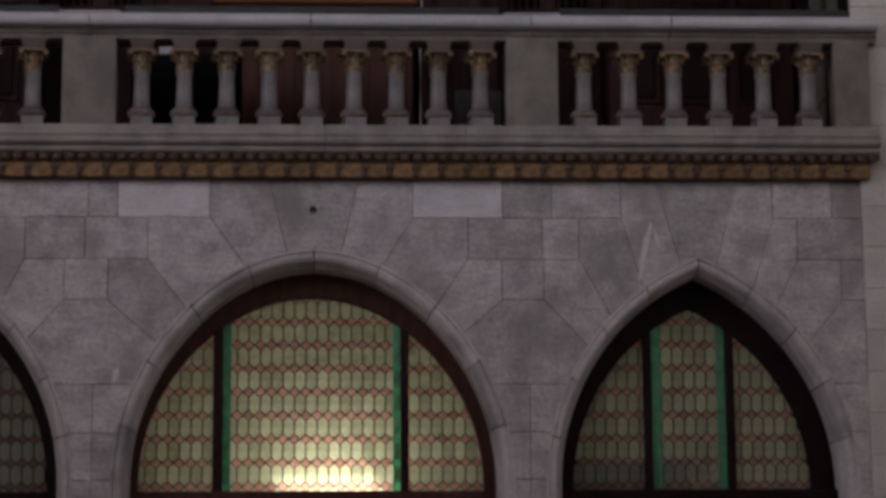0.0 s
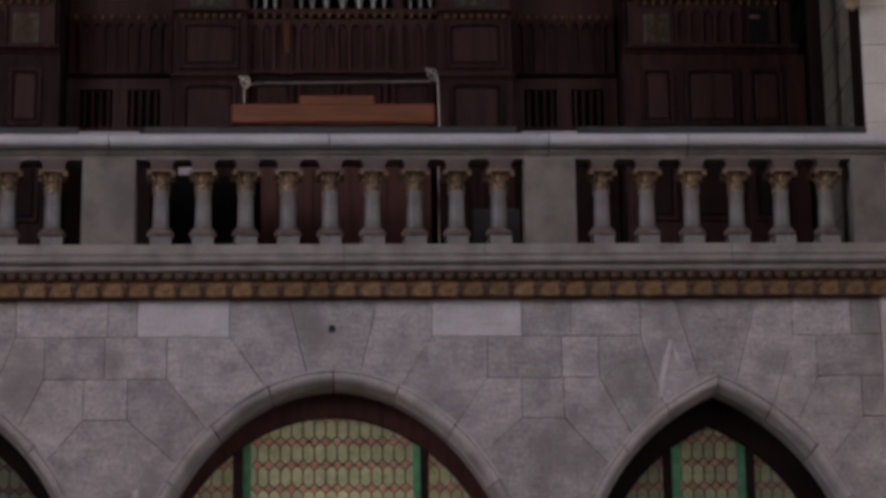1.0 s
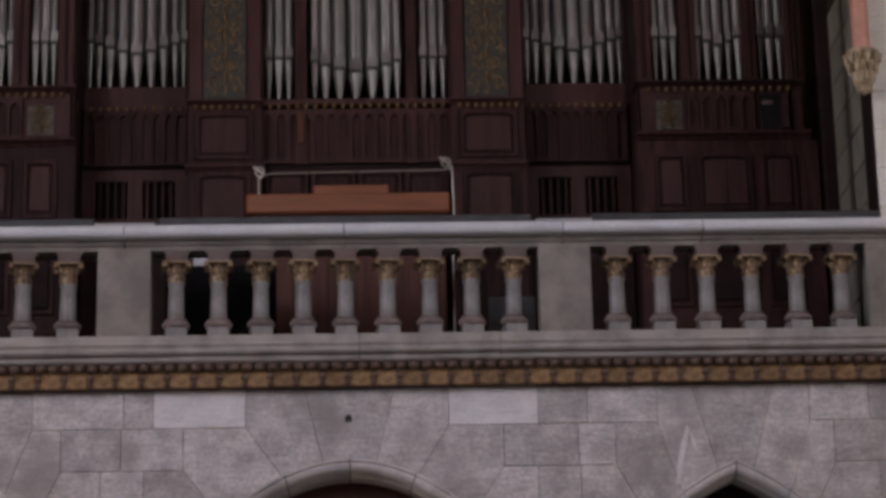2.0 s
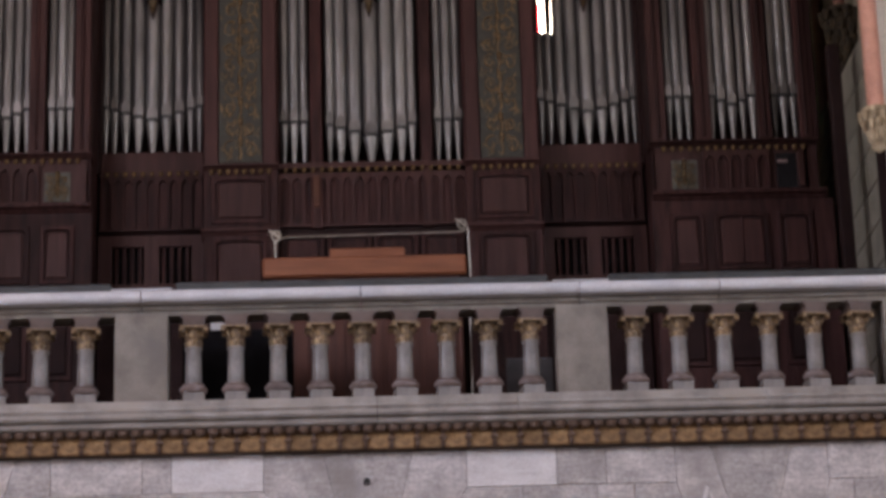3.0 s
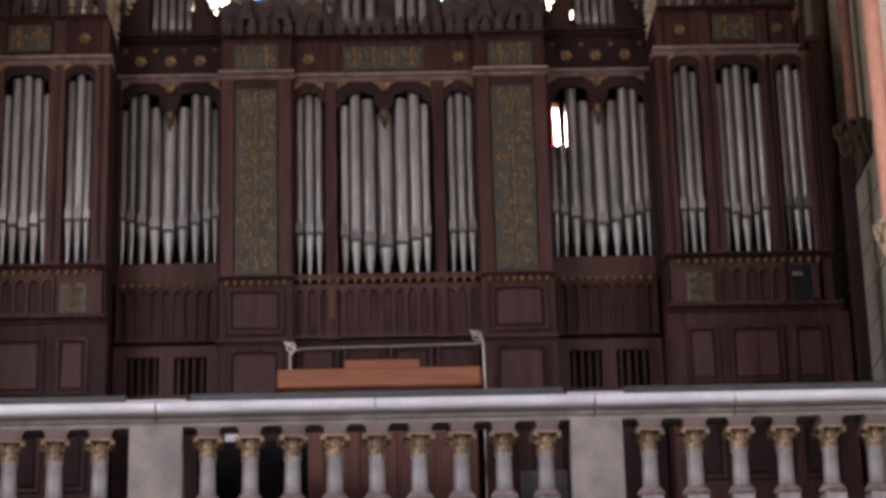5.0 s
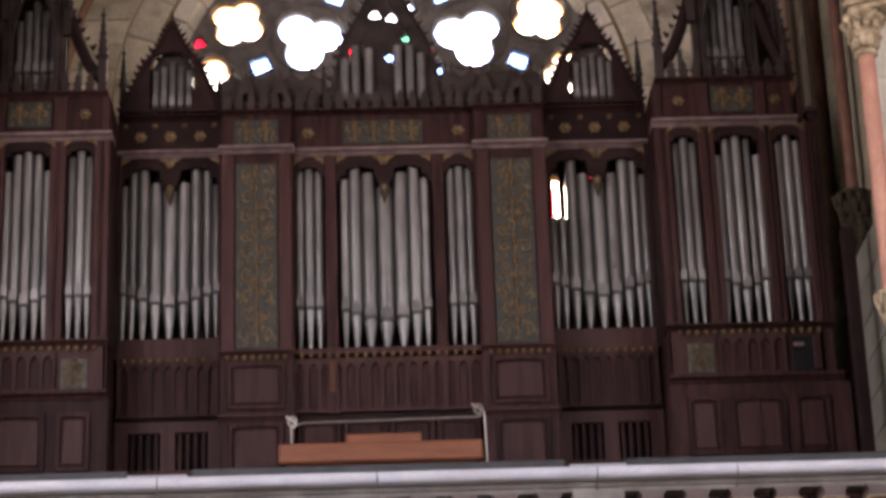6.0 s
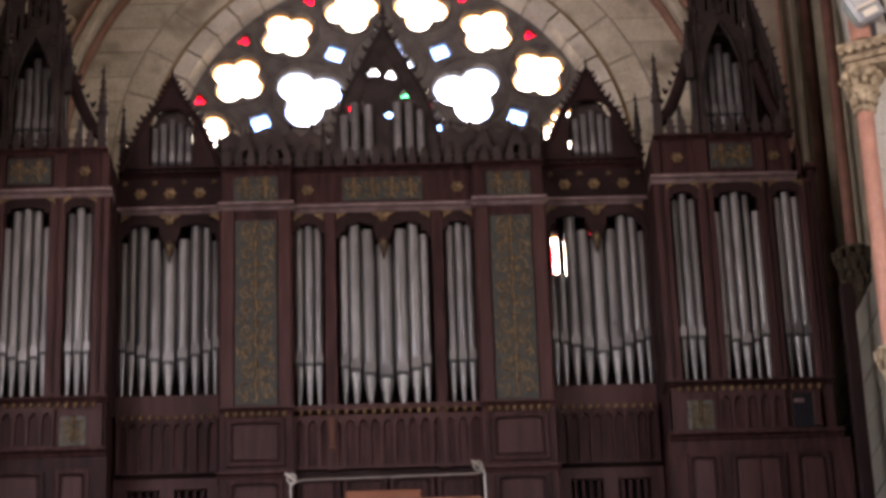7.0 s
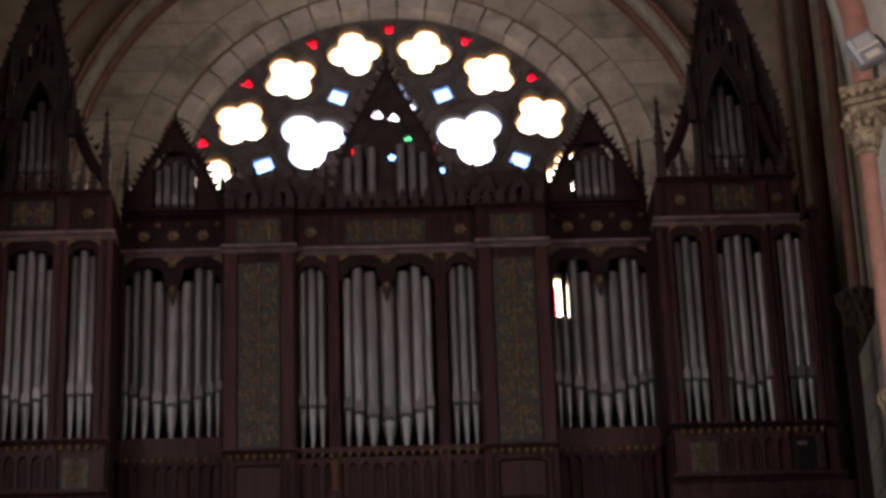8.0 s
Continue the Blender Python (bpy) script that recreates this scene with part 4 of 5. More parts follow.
# These shafts share the side wall's colour with the shadow in it.
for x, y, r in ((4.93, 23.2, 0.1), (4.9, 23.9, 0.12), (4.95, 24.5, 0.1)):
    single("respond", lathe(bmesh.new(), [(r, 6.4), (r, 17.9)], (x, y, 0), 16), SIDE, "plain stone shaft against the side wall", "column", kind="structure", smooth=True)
single("painted_roll", lathe(bmesh.new(), [(0.025, 9.0), (0.025, 17.9)], (4.74, 24.68, 0), 8), RIB, "thin red painted roll in the corner", "column", kind="structure", smooth=True)
plinth = thing("side_plinth", (4.85, 22.0, 6.38), "olive ashlar lower wall at the gallery side, shade in its colour", "wall", kind="structure")
_z, _row = 6.38, 0
while _z < 10.2:
    _cut = 21.35 + 0.3 * (_row % 2)
    for y0, y1 in ((20.34, _cut), (_cut, 24.0)):
        part("wall_stone", boxed(4.74, 4.945, y0 + 0.006, y1 - 0.006, _z + 0.006, _z + 0.38, bevel=0.008), SHADED_ASHLAR, plinth)
    _z, _row = _z + 0.386, _row + 1
# Dark strip and sheet added for the black shade beside the pier.
single("timber_jamb", boxed(4.605, 4.66, 20.335, 20.36, 6.45, 9.9, bevel=0.006), OAK_DARK, "dark strip for the shade behind the pale pier", "post")
single("timber_lining", boxed(4.598, 4.622, 20.0, 20.33, 7.5, 9.0, bevel=0.004), OAK_DARK, "dark sheet for the shade on the side of the pier", "panel")
# Dark upright strip between the organ case and the side wall.
single("timber_post", boxed(4.43, 4.55, 21.3, 21.42, 6.38, 10.2, bevel=0.01), OAK_DARK, "dark upright strip beside the organ case", "post")
trans = thing("transverse_arch", (0, 19.9, 12.0), "salmon painted arch over the gallery front", "arch", kind="structure")
bm = bmesh.new()
tube(bm, [(x, 19.83, z) for x, z in arch(0.0, 4.59, 5.67, 12.05, n=30)], 0.13, 12)
part("arch_roll", bm, SALMON, trans, smooth=True)
link("arch_wall", plate([[(-6.9, 12.0), (-4.6, 12.0)] + arch(0.0, 4.55, 5.65, 12.05, n=30) + [(4.6, 12.0), (6.9, 12.0), (6.9, 18.0), (-6.9, 18.0)]], 19.92, 20.4), PIER, trans, "warm pale stone above the arch")

flood = thing("floodlight", (4.62, 19.7, 12.06), "small grey floodlight on the capital", "floodlight")
tilt = Matrix.Translation((4.58, 19.66, 12.33)) @ pose(0, 0, 0, 0, -28, 0)


def lamp_part(name, bm, mat, label=""):
    bmesh.ops.transform(bm, matrix=tilt, verts=bm.verts)
    part(name, bm, mat, flood, label)


lamp_part("housing", boxed(-0.14, 0.14, -0.09, 0.12, -0.16, 0.17, bevel=0.03), IRON)
lamp_part("reflector", prism(bmesh.new(), [(-0.1, 0.015), (0.1, 0.015), (0.08, 0.13), (-0.08, 0.13)], -0.096, -0.088), COPING, "pale metal reflector")
lamp_part("visor", boxed(-0.115, 0.115, -0.13, -0.09, -0.03, 0.0, bevel=0.008), RING, "white rim of the lamp glass")
lamp_part("glass_front", boxed(-0.12, 0.12, -0.098, -0.088, -0.14, -0.035), IRON, "dull grey glass front")
# White plate painted in as the bright reflection on the glass front.
lamp_part("reflector_plate", boxed(-0.075, 0.075, -0.104, -0.097, -0.125, -0.06, bevel=0.006), RING, "white plate for the reflection in the lamp glass")
part("bracket", boxed(4.64, 4.69, 19.7, 19.74, 11.93, 12.3), LEAD, flood)
bm = bmesh.new()
tube(bm, [(4.66, 19.74, 12.45), (4.72, 19.78, 12.56), (4.8, 19.82, 12.5), (4.84, 19.86, 12.3)], 0.02, 7)
part("cable", bm, LEAD, flood, "black cable")

# ---- the organ ----
organ = thing("pipe_organ", (0, 22.9, 6.95), "dark carved oak pipe organ with tin pipes and gilded ornament", "organ")
YT, YC, YP, YF = 22.5, 22.8, 22.7, 23.1


def opart(name, bm, mat, label="", smooth=False, parent=None):
    return part(name, bm, mat, parent or organ, label, smooth)


def slab(name, x0, x1, y0, y1, z0, z1, mat, label="", bevel=0.006, parent=None):
    return opart(name, boxed(x0, x1, y0, y1, z0, z1, bevel=bevel), mat, label, parent=parent)


def cornice_run(x0, x1, y, z, h, mat, name="cornice", deep=0.1):
    """A moulded ledge whose front stands out over y."""
    d = deep
    prof = [(y + 0.2, z), (y, z), (y - 0.25 * d, z + 0.2 * h), (y - 0.35 * d, z + 0.35 * h), (y - 0.8 * d, z + 0.5 * h), (y - d, z + 0.6 * h), (y - d, z + 0.9 * h), (y - 0.9 * d, z + h), (y + 0.2, z + h)]
    return opart(name, along_x(bmesh.new(), prof, x0, x1), mat)


def pipe(x, y, r, z_foot, z_mouth, z_top, parent=None, metal=TIN):
    """A front pipe: tapered foot, flattened mouth with lips, round body with an open top."""
    bm = bmesh.new()
    lathe(bm, [(r, z_mouth + 0.01), (r, z_top - 0.004), (r * 0.93, z_top), (r * 0.86, z_top - 0.02)], (x, y, 0), 16)
    p = opart("pipe", bm, metal, smooth=True, parent=parent)
    bm = bmesh.new()
    lathe(bm, [(r * 0.26, z_foot), (r * 0.3, z_foot + 0.01), (r * 0.98, z_mouth - 0.03), (r, z_mouth - 0.012)], (x, y, 0), 16)
    if parent is None:
        part("foot", bm, TIN_FOOT if metal is TIN else metal, p, "tapered pipe foot", True)
        # upper lip: a raised shield over the mouth
        bm = bmesh.new()
        w = r * 0.78
        prism(bm, [(x - w, z_mouth + 0.012), (x + w, z_mouth + 0.012), (x + w, z_mouth + 0.085), (x + w * 0.6, z_mouth + 0.12), (x, z_mouth + 0.14), (x - w * 0.6, z_mouth + 0.12), (x - w, z_mouth + 0.085)], y - r * 1.04, y - r * 0.5)
        part("lip", bm, metal, p, "flattened upper lip")
        # Solid dark block where the open mouth would be in shade.
        part("mouth", boxed(x - w, x + w, y - r * 0.98, y - r * 0.3, z_mouth - 0.026, z_mouth + 0.012), MOUTH_SHADE, p, "dark block for the shade in the pipe mouth")
    else:
        part("foot", bm, TIN_FOOT if metal is TIN else metal, parent, "tapered pipe foot", True)
    return p


def header(x0, x1, y, z_low, z_top, arches, drop, name="pipe_shade"):
    """A pierced board over a group of pipes: arches on its lower edge with cusps, pendants between."""
    pts = [(x1, z_top), (x0, z_top), (x0, z_low - drop)]
    w = (x1 - x0) / arches
    for k in range(arches):
        a, b = x0 + w * k, x0 + w * (k + 1)
        m = (a + b) / 2
        for u, v in ((0.06, 0.0), (0.1, 0.35), (0.2, 0.45), (0.22, 0.8), (0.36, 0.86), (0.5, 1.0), (0.64, 0.86), (0.78, 0.8), (0.8, 0.45), (0.9, 0.35), (0.94, 0.0)):
            if (u > 0.89 and k < arches - 1) or (u < 0.11 and k > 0):
                continue
            pts.append((a + w * u, z_low - drop + (drop + 0.0) * v))
        if k < arches - 1:
            pts += [(b - w * 0.1, z_low - drop * 1.25), (b - 0.03, z_low - drop * 1.8), (b, z_low - drop * 2.3), (b + 0.03, z_low - drop * 1.8), (b + w * 0.1, z_low - drop * 1.25)]
    pts.append((x1, z_low - drop))
    ob = link(name, plate([pts], y - 0.02, y + 0.02), OAK_DARK, organ, "carved dark shade board over the pipes")
    for k in range(arches):
        a, b = x0 + w * k, x0 + w * (k + 1)
        for s, e in ((a + 0.01, 1), (b - 0.01, -1)):
            bm = bmesh.new()
            t = min(0.11, w * 0.3)
            prism(bm, [(s, z_top - 0.012), (s + e * t, z_top - 0.012), (s + e * t * 0.8, z_top - 0.035), (s + e * t * 0.3, z_top - 0.06), (s, z_top - 0.1)], y - 0.04, y - 0.02)
            part("spandrel", bm, PAINT_GOLD, ob, "gold painted corner ornament")
    return ob


_tassel = bmesh.new()
lathe(_tassel, [(0.002, -0.035), (0.014, -0.018), (0.024, 0.0), (0.018, 0.012), (0.026, 0.022), (0.004, 0.03)], n=8)
_tassel = to_mesh(_tassel, True)
_tassel.materials.append(PAINT_GOLD)
_rosette = bmesh.new()
lathe(_rosette, [(0.042, 0), (0.046, 0.008), (0.04, 0.018), (0.022, 0.014), (0.018, 0.024), (0.006, 0.034)], n=24)
for _v in _rosette.verts:
    _q = 1 + 0.16 * math.cos(6 * math.atan2(_v.co.y, _v.co.x)) * min(1, math.hypot(_v.co.x, _v.co.y) / 0.04)
    _v.co.x, _v.co.y = _v.co.x * _q, _v.co.y * _q
_rosette = to_mesh(_rosette, True)
_rosette.transform(pose(0, 0, 0, 90))
_rosette.materials.append(PAINT_GOLD)


def drops(x0, x1, y, z, pitch=0.088):
    n = max(1, int((x1 - x0) / pitch))
    for k in range(n):
        link("gilt_drop", _tassel, None, organ, at=(x0 + (x1 - x0) * (k + 0.5) / n, y, z))


def rosettes(xs, y, z, size=1.0):
    for x in xs:
        ob = link("rosette", _rosette, None, organ, at=(x, y, z))
        ob.scale = (size, 1, size)


def blind_arcade(x0, x1, y, z0, z1, pitch, mat=OAK_RED):
    """A sunk board under small pointed arches on thin mullions."""
    slab("panel", x0, x1, y, y + 0.03, z0, z1, OAK)
    n = max(1, round((x1 - x0) / pitch))
    w = (x1 - x0) / n
    outl = [[(x0, z0), (x1, z0), (x1, z1), (x0, z1)]]
    for k in range(n):
        c = x0 + w * (k + 0.5)
        h = w * 0.38
        outl.append(arch(c, h, h * 1.7, z1 - 0.05 - h * 1.7, n=6, foot=z0 + 0.03))
    link("arcade", plate(outl, y - 0.035, y - 0.001), mat, organ, "row of small blind arches")


def field_panel(x0, x1, y, z0, z1, mat=OAK_RED):
    """A framed panel with a low arched head, a groove coloured dark as shade and a bevelled field."""
    m, w = 0.04, x1 - x0
    top = lambda d: [(x0 + d + (w - 2 * d) * (0.5 + 0.5 * math.cos(math.pi * k / 10)), z1 - d - 0.04 + 0.04 * math.sin(math.pi * k / 10) ** 0.5) for k in range(11)]
    hole = lambda d: [(x0 + d, z0 + d), (x1 - d, z0 + d)] + top(d)
    frame_ = link("panel_frame", plate([[(x0, z0), (x1, z0), (x1, z1), (x0, z1)], hole(m)], y - 0.03, y - 0.004, bevel=0.006), OAK, organ)
    part("groove", prism(bmesh.new(), hole(m + 0.001), y - 0.004, y + 0.002), OAK_DARK, frame_)
    part("panel", prism(bmesh.new(), hole(m + 0.022), y - 0.022, y - 0.004, inset=0.012), mat, frame_)


def scrolls(x0, x1, y, z0, z1, levels, parent, paint=PAINT_GOLD):
    """A stem with mirrored spirals and leaves, in low relief."""
    bm = bmesh.new()
    c = (x0 + x1) / 2
    w = (x1 - x0) / 2
    tube(bm, [(c + 0.012 * math.sin(k * 1.7), y, z0 + (z1 - z0) * k / 30) for k in range(31)], 0.013, 5)
    h = (z1 - z0) / levels
    rnd = random.Random(int(z0 * 100) + levels)
    for k in range(levels):
        zc = z0 + h * (k + 0.5)
        big = rnd.uniform(0.6, 0.95)
        flip = rnd.choice((-1, 1))
        for s in (-1, 1):
            pts = []
            reach, lift = w * rnd.uniform(0.42, 0.55), h * rnd.uniform(-0.12, 0.12)
            for j in range(18):
                t = j / 17
                a = -1.9 + rnd.uniform(4.6, 4.7) * t * 1.3
                r = min(w * big * 0.46, h * 0.55) * (1 - 0.8 * t)
                pts.append((c + s * (reach + r * math.cos(a)), y - 0.002, zc + lift + flip * r * math.sin(a) * 1.15))
            tube(bm, pts, 0.011, 5, taper=0.5)
            for n in range(8):
                u, v, q = rnd.uniform(0.12, 0.98), rnd.uniform(-0.48, 0.48), rnd.uniform(0.018, 0.04) * min(1, w / 0.15)
                px, pz = c + s * w * u, zc + h * v
                tilt = rnd.uniform(-0.6, 0.6) * q
                leaf = [(px - q * 0.35, pz), (px - tilt, pz - q), (px + q * 0.35, pz), (px + tilt, pz + q * 1.2)]
                prism(bm, leaf, y - 0.008, y + 0.004)
        lathe(bm, [(0.002, -0.05), (0.026, -0.01), (0.016, 0.02), (0.03, 0.035), (0.002, 0.06)], (c, y, zc + h * 0.35), 6)
    return part("scrollwork", bm, paint, parent, "gold painted scrolling foliage")


def painted(x0, x1, y, z0, z1, levels, mat=PAINTED):
    p = slab("painted_panel", x0, x1, y - 0.004, y + 0.02, z0, z1, mat, "dark painted panel with gold foliage")
    cells = max(1, round((x1 - x0) / (z1 - z0) * 1.4)) if levels == 1 else 1
    w = (x1 - x0 - 0.04) / cells
    for k in range(cells):
        scrolls(x0 + 0.02 + w * k, x0 + 0.02 + w * (k + 1), y - 0.008, z0 + 0.03, z1 - 0.03, levels, p, BRONZE if mat is SQUARE else PAINT_GOLD)
    return p


# carcass behind the pipes, open where daylight from the rose shows through
SLOT = [(1.795, 11.2), (1.874, 11.2), (1.866, 11.73), (1.8, 11.73)]
EYES = [[(1.93, 11.2), (1.964, 11.2), (1.958, 11.73), (1.934, 11.73)], [(1.938, 11.87), (1.951, 11.87), (1.951, 11.91), (1.938, 11.91)], [(2.05, 11.86), (2.065, 11.86), (2.065, 11.92), (2.05, 11.92)], [(2.208, 11.66), (2.226, 11.66), (2.226, 11.73), (2.208, 11.73)]]
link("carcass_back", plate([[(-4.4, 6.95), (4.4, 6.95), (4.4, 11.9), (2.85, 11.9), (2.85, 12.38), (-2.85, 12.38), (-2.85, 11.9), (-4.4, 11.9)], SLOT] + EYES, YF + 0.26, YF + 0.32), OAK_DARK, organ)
for s in (-1, 1):
    slab("carcass_side", *sorted((s * 2.82, s * 2.86)), YT + 0.02, YF + 0.26, 6.95, 12.3, OAK, bevel=0.004)
    slab("carcass_side", *sorted((s * 4.36, s * 4.4)), YT + 0.02, YF + 0.26, 6.95, 12.3, OAK, bevel=0.004)

for s in (-1, 1):
    X = lambda a, b: tuple(sorted((s * a, s * b)))
    # --- tower ---
    slab("tower_base", *X(2.79, 4.62), YT - 0.02, YT + 0.3, 6.95, 9.02, OAK)
    for a, b in ((2.965, 3.295), (3.405, 3.95), (4.045, 4.395)):
        field_panel(*X(a, b), YT - 0.021, 8.28, 8.88)
        # Lower panels use darker oak for the shade behind the balustrade.
        field_panel(*X(a, b), YT - 0.021, 7.3, 8.2, OAK_DARK)
    if s > 0:
        slab("panel_rib", 3.67, 3.685, YT - 0.06, YT - 0.02, 8.34, 8.84, OAK)
    cornice_run(*X(2.8, 4.55), YT - 0.02, 9.02, 0.09, OAK, deep=0.07)
    slab("tower_band", *X(2.83, 4.5), YT + 0.02, YT + 0.3, 9.1, 9.6, OAK_RED)
    painted(*X(3.015, 3.275), YT + 0.016, 9.15, 9.46, 3, SQUARE)
    blind_arcade(*X(3.33, 4.0), YT + 0.0, 9.11, 9.54, 0.13)
    if s > 0:
        # Flat black sheet in place of the recess's inner shade.
        slab("recess", 4.075, 4.345, YT - 0.004, YT + 0.02, 9.14, 9.51, BLACK, "black sheet for the shade of an open recess")
        slab("recess_shelf", 4.085, 4.19, YT - 0.02, YT + 0.0, 9.4, 9.44, MOULD)
        slab("hatch", 4.28, 4.35, YT - 0.05, YT + 0.016, 9.14, 9.5, OAK_RED, "small hatch standing ajar")
    else:
        blind_arcade(*X(4.05, 4.42), YT + 0.0, 9.11, 9.54, 0.13)
    cornice_run(*X(2.8, 4.5), YT, 9.6, 0.06, OAK, deep=0.05)
    drops(*X(2.9, 4.4), YT - 0.01, 9.57)
    for a, b in ((2.83, 2.985), (3.285, 3.445), (3.92, 4.055), (4.35, 4.46)):
        slab("pilaster", *X(a, b), YT + 0.0, YT + 0.2, 9.66, 11.88, OAK_RED)
        bm = bmesh.new()
        xm = s * (a + b) / 2
        tube(bm, [(xm, YT - 0.005, 9.7), (xm, YT - 0.005, 11.84)], 0.018, 8)
        opart("bead", bm, OAK, smooth=True)
    groups = [(3.133, [-0.095, 0.0, 0.095], 0.045, 10.165), (3.682, [-0.21, -0.109, 0.0, 0.109, 0.21], 0.05, 10.165), (4.213, [-0.1, 0.0, 0.1], 0.047, 10.165)]
    for c, offs, r, zm in groups:
        n = len(offs)
        for k, o in enumerate(offs):
            mid = abs(k - (n - 1) / 2) / max((n - 1) / 2, 1)
            top = 11.8 - (0.25 if n == 5 else 0.1) * mid ** 2
            if n == 5 and s > 0 and k == 3:
                r2 = r * 0.7
            else:
                r2 = r
            zmk = zm - (0.09 * (1 - mid) if n == 5 else 0.0)
            pipe(s * (c + o), YT + 0.11, r2 * (1.08 if mid == 0 else 1), 9.66, zmk, top)
        w = (offs[-1] - offs[0]) / 2 + 0.085
        header(*X(c - w, c + w), YT + 0.03, 11.77, 11.88, 1, 0.13)
    slab("wing", *X(4.465, 4.535), YT + 0.02, YT + 0.2, 9.66, 12.0, OAK)
    slab("wing_cap", *X(4.44, 4.56), YT - 0.01, YT + 0.2, 12.0, 12.06, OAK)
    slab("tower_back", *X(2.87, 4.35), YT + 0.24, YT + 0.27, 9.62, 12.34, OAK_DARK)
    cornice_run(*X(2.8, 4.33), YT, 11.855, 0.075, MOULD, deep=0.09)
    slab("frieze", *X(2.84, 4.3), YT + 0.01, YT + 0.3, 11.925, 12.36, OAK)
    for a, b in ((2.84, 2.92), (3.28, 3.42), (3.92, 4.02)):
        slab("frieze_block", *X(a, b), YT - 0.02, YT + 0.02, 11.96, 12.35, OAK_RED)
    rosettes([s * 3.1, s * 4.12], YT + 0.005, 12.15, 1.25)
    painted(*X(3.45, 3.9), YT + 0.005, 12.02, 12.31, 1)
    cornice_run(*X(2.86, 4.28), YT, 12.35, 0.06, OAK, deep=0.06)
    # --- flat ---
    # Base in darker oak: low gallery shade put into its colour.
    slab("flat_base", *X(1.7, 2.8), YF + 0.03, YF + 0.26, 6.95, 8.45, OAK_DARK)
    link("grille_frame", plate([[(1.72 * s, 8.4), (2.8 * s, 8.4), (2.8 * s, 8.965), (1.72 * s, 8.965)][::s], [(1.85 * s, 8.45), (2.18 * s, 8.45), (2.18 * s, 8.85), (1.85 * s, 8.85)][::s], [(2.33 * s, 8.45), (2.66 * s, 8.45), (2.66 * s, 8.85), (2.33 * s, 8.85)][::s]], YF - 0.0, YF + 0.04), OAK_RED, organ)
    # Black sheet: the shade behind the slats put in as colour.
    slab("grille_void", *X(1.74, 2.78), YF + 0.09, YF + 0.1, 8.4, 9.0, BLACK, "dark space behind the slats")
    for k in range(4):
        for a in (1.875, 2.355):
            x = s * (a + 0.08 * k + 0.02)
            slab("slat", x - 0.016, x + 0.016, YF + 0.03, YF + 0.06, 8.43, 8.95, OAK, bevel=0.003)
    cornice_run(*X(1.72, 2.8), YF, 8.965, 0.045, OAK_DARK, deep=0.06)
    blind_arcade(*X(1.74, 2.78), YF + 0.0, 9.01, 9.6, 0.112, OAK)
    slab("band", *X(1.72, 2.8), YF - 0.01, YF + 0.1, 9.6, 9.86, OAK_RED)
    drops(*X(1.76, 2.76), YF - 0.03, 9.61)
    n = 9
    for k in range(n):
        o = (k - 4) / 4
        j = abs(k - 4)
        x = s * 2.266 + s * math.copysign((0.0, 0.147, 0.279, 0.396, 0.487)[j], k - 4)
        dip = (0.17, 0.135, 0.09, 0.05, 0.02)[j]
        top = (11.55, 11.64, 11.84, 11.8, 11.62)[j]
        r = (0.073, 0.066, 0.06, 0.05, 0.043)[j]
        if s > 0 and k < 2:
            pipe(x, YF + 0.12, r, 9.86, 10.42 - dip, 11.15)
        else:
            pipe(x, YF + 0.12, r, 9.86, 10.42 - dip, top)
    header(*X(1.73, 2.8), YF + 0.02, 11.8, 11.9, 2, 0.2)
    rosettes([s * 2.265], YF - 0.02, 11.81, 1.0)
    slab("post", *X(1.68, 1.735), YF - 0.05, YF + 0.2, 9.62, 11.95, OAK)
    slab("post", *X(2.775, 2.825), YF - 0.05, YF + 0.2, 9.62, 11.95, OAK_DARK)
    bm = bmesh.new()
    lathe(bm, [(0.004, -0.12), (0.03, -0.08), (0.02, -0.05), (0.045, -0.02), (0.05, 0.02), (0.03, 0.05), (0.004, 0.07)], (s * 2.265, YF, 11.52), 10)
    opart("pendant", bm, BRONZE, "gilded carved pendant", True)
    cornice_run(*X(1.7, 2.82), YF - 0.02, 11.895, 0.065, MOULD, deep=0.07)
    slab("frieze", *X(1.7, 2.82), YF, YF + 0.2, 11.955, 12.33, OAK_DARK)
    rosettes([s * (1.95 + 0.315 * k) for k in range(3)], YF - 0.005, 12.14, 1.3)
    rosettes([s * (1.8 + 0.315 * k) for k in range(4)], YF - 0.005, 12.265, 0.6)
    cornice_run(*X(1.7, 2.82), YF, 12.325, 0.06, OAK, deep=0.08)
    # --- painted pilaster ---
    slab("pilaster", *X(0.965, 1.69), YP, YP + 0.25, 9.5, 11.74, OAK)
    for a, b in ((0.965, 1.1), (1.555, 1.69)):
        slab("stile", *X(a, b), YP - 0.03, YP, 9.56, 11.74, OAK_RED)
    painted(*X(1.11, 1.545), YP - 0.006, 9.585, 11.63, 9)
    cornice_run(*X(0.93, 1.72), YP - 0.03, 11.735, 0.07, MOULD, deep=0.09)
    slab("frieze", *X(0.96, 1.69), YP - 0.01, YP + 0.25, 11.8, 12.19, OAK)
    painted(*X(1.1, 1.56), YP - 0.014, 11.85, 12.13, 1)
    cornice_run(*X(0.95, 1.7), YP - 0.01, 12.18, 0.06, OAK, deep=0.07)
    cornice_run(*X(0.94, 1.7), YP - 0.02, 9.5, 0.06, OAK_RED, deep=0.06)
    drops(*X(1.0, 1.66), YP - 0.04, 9.48, 0.08)
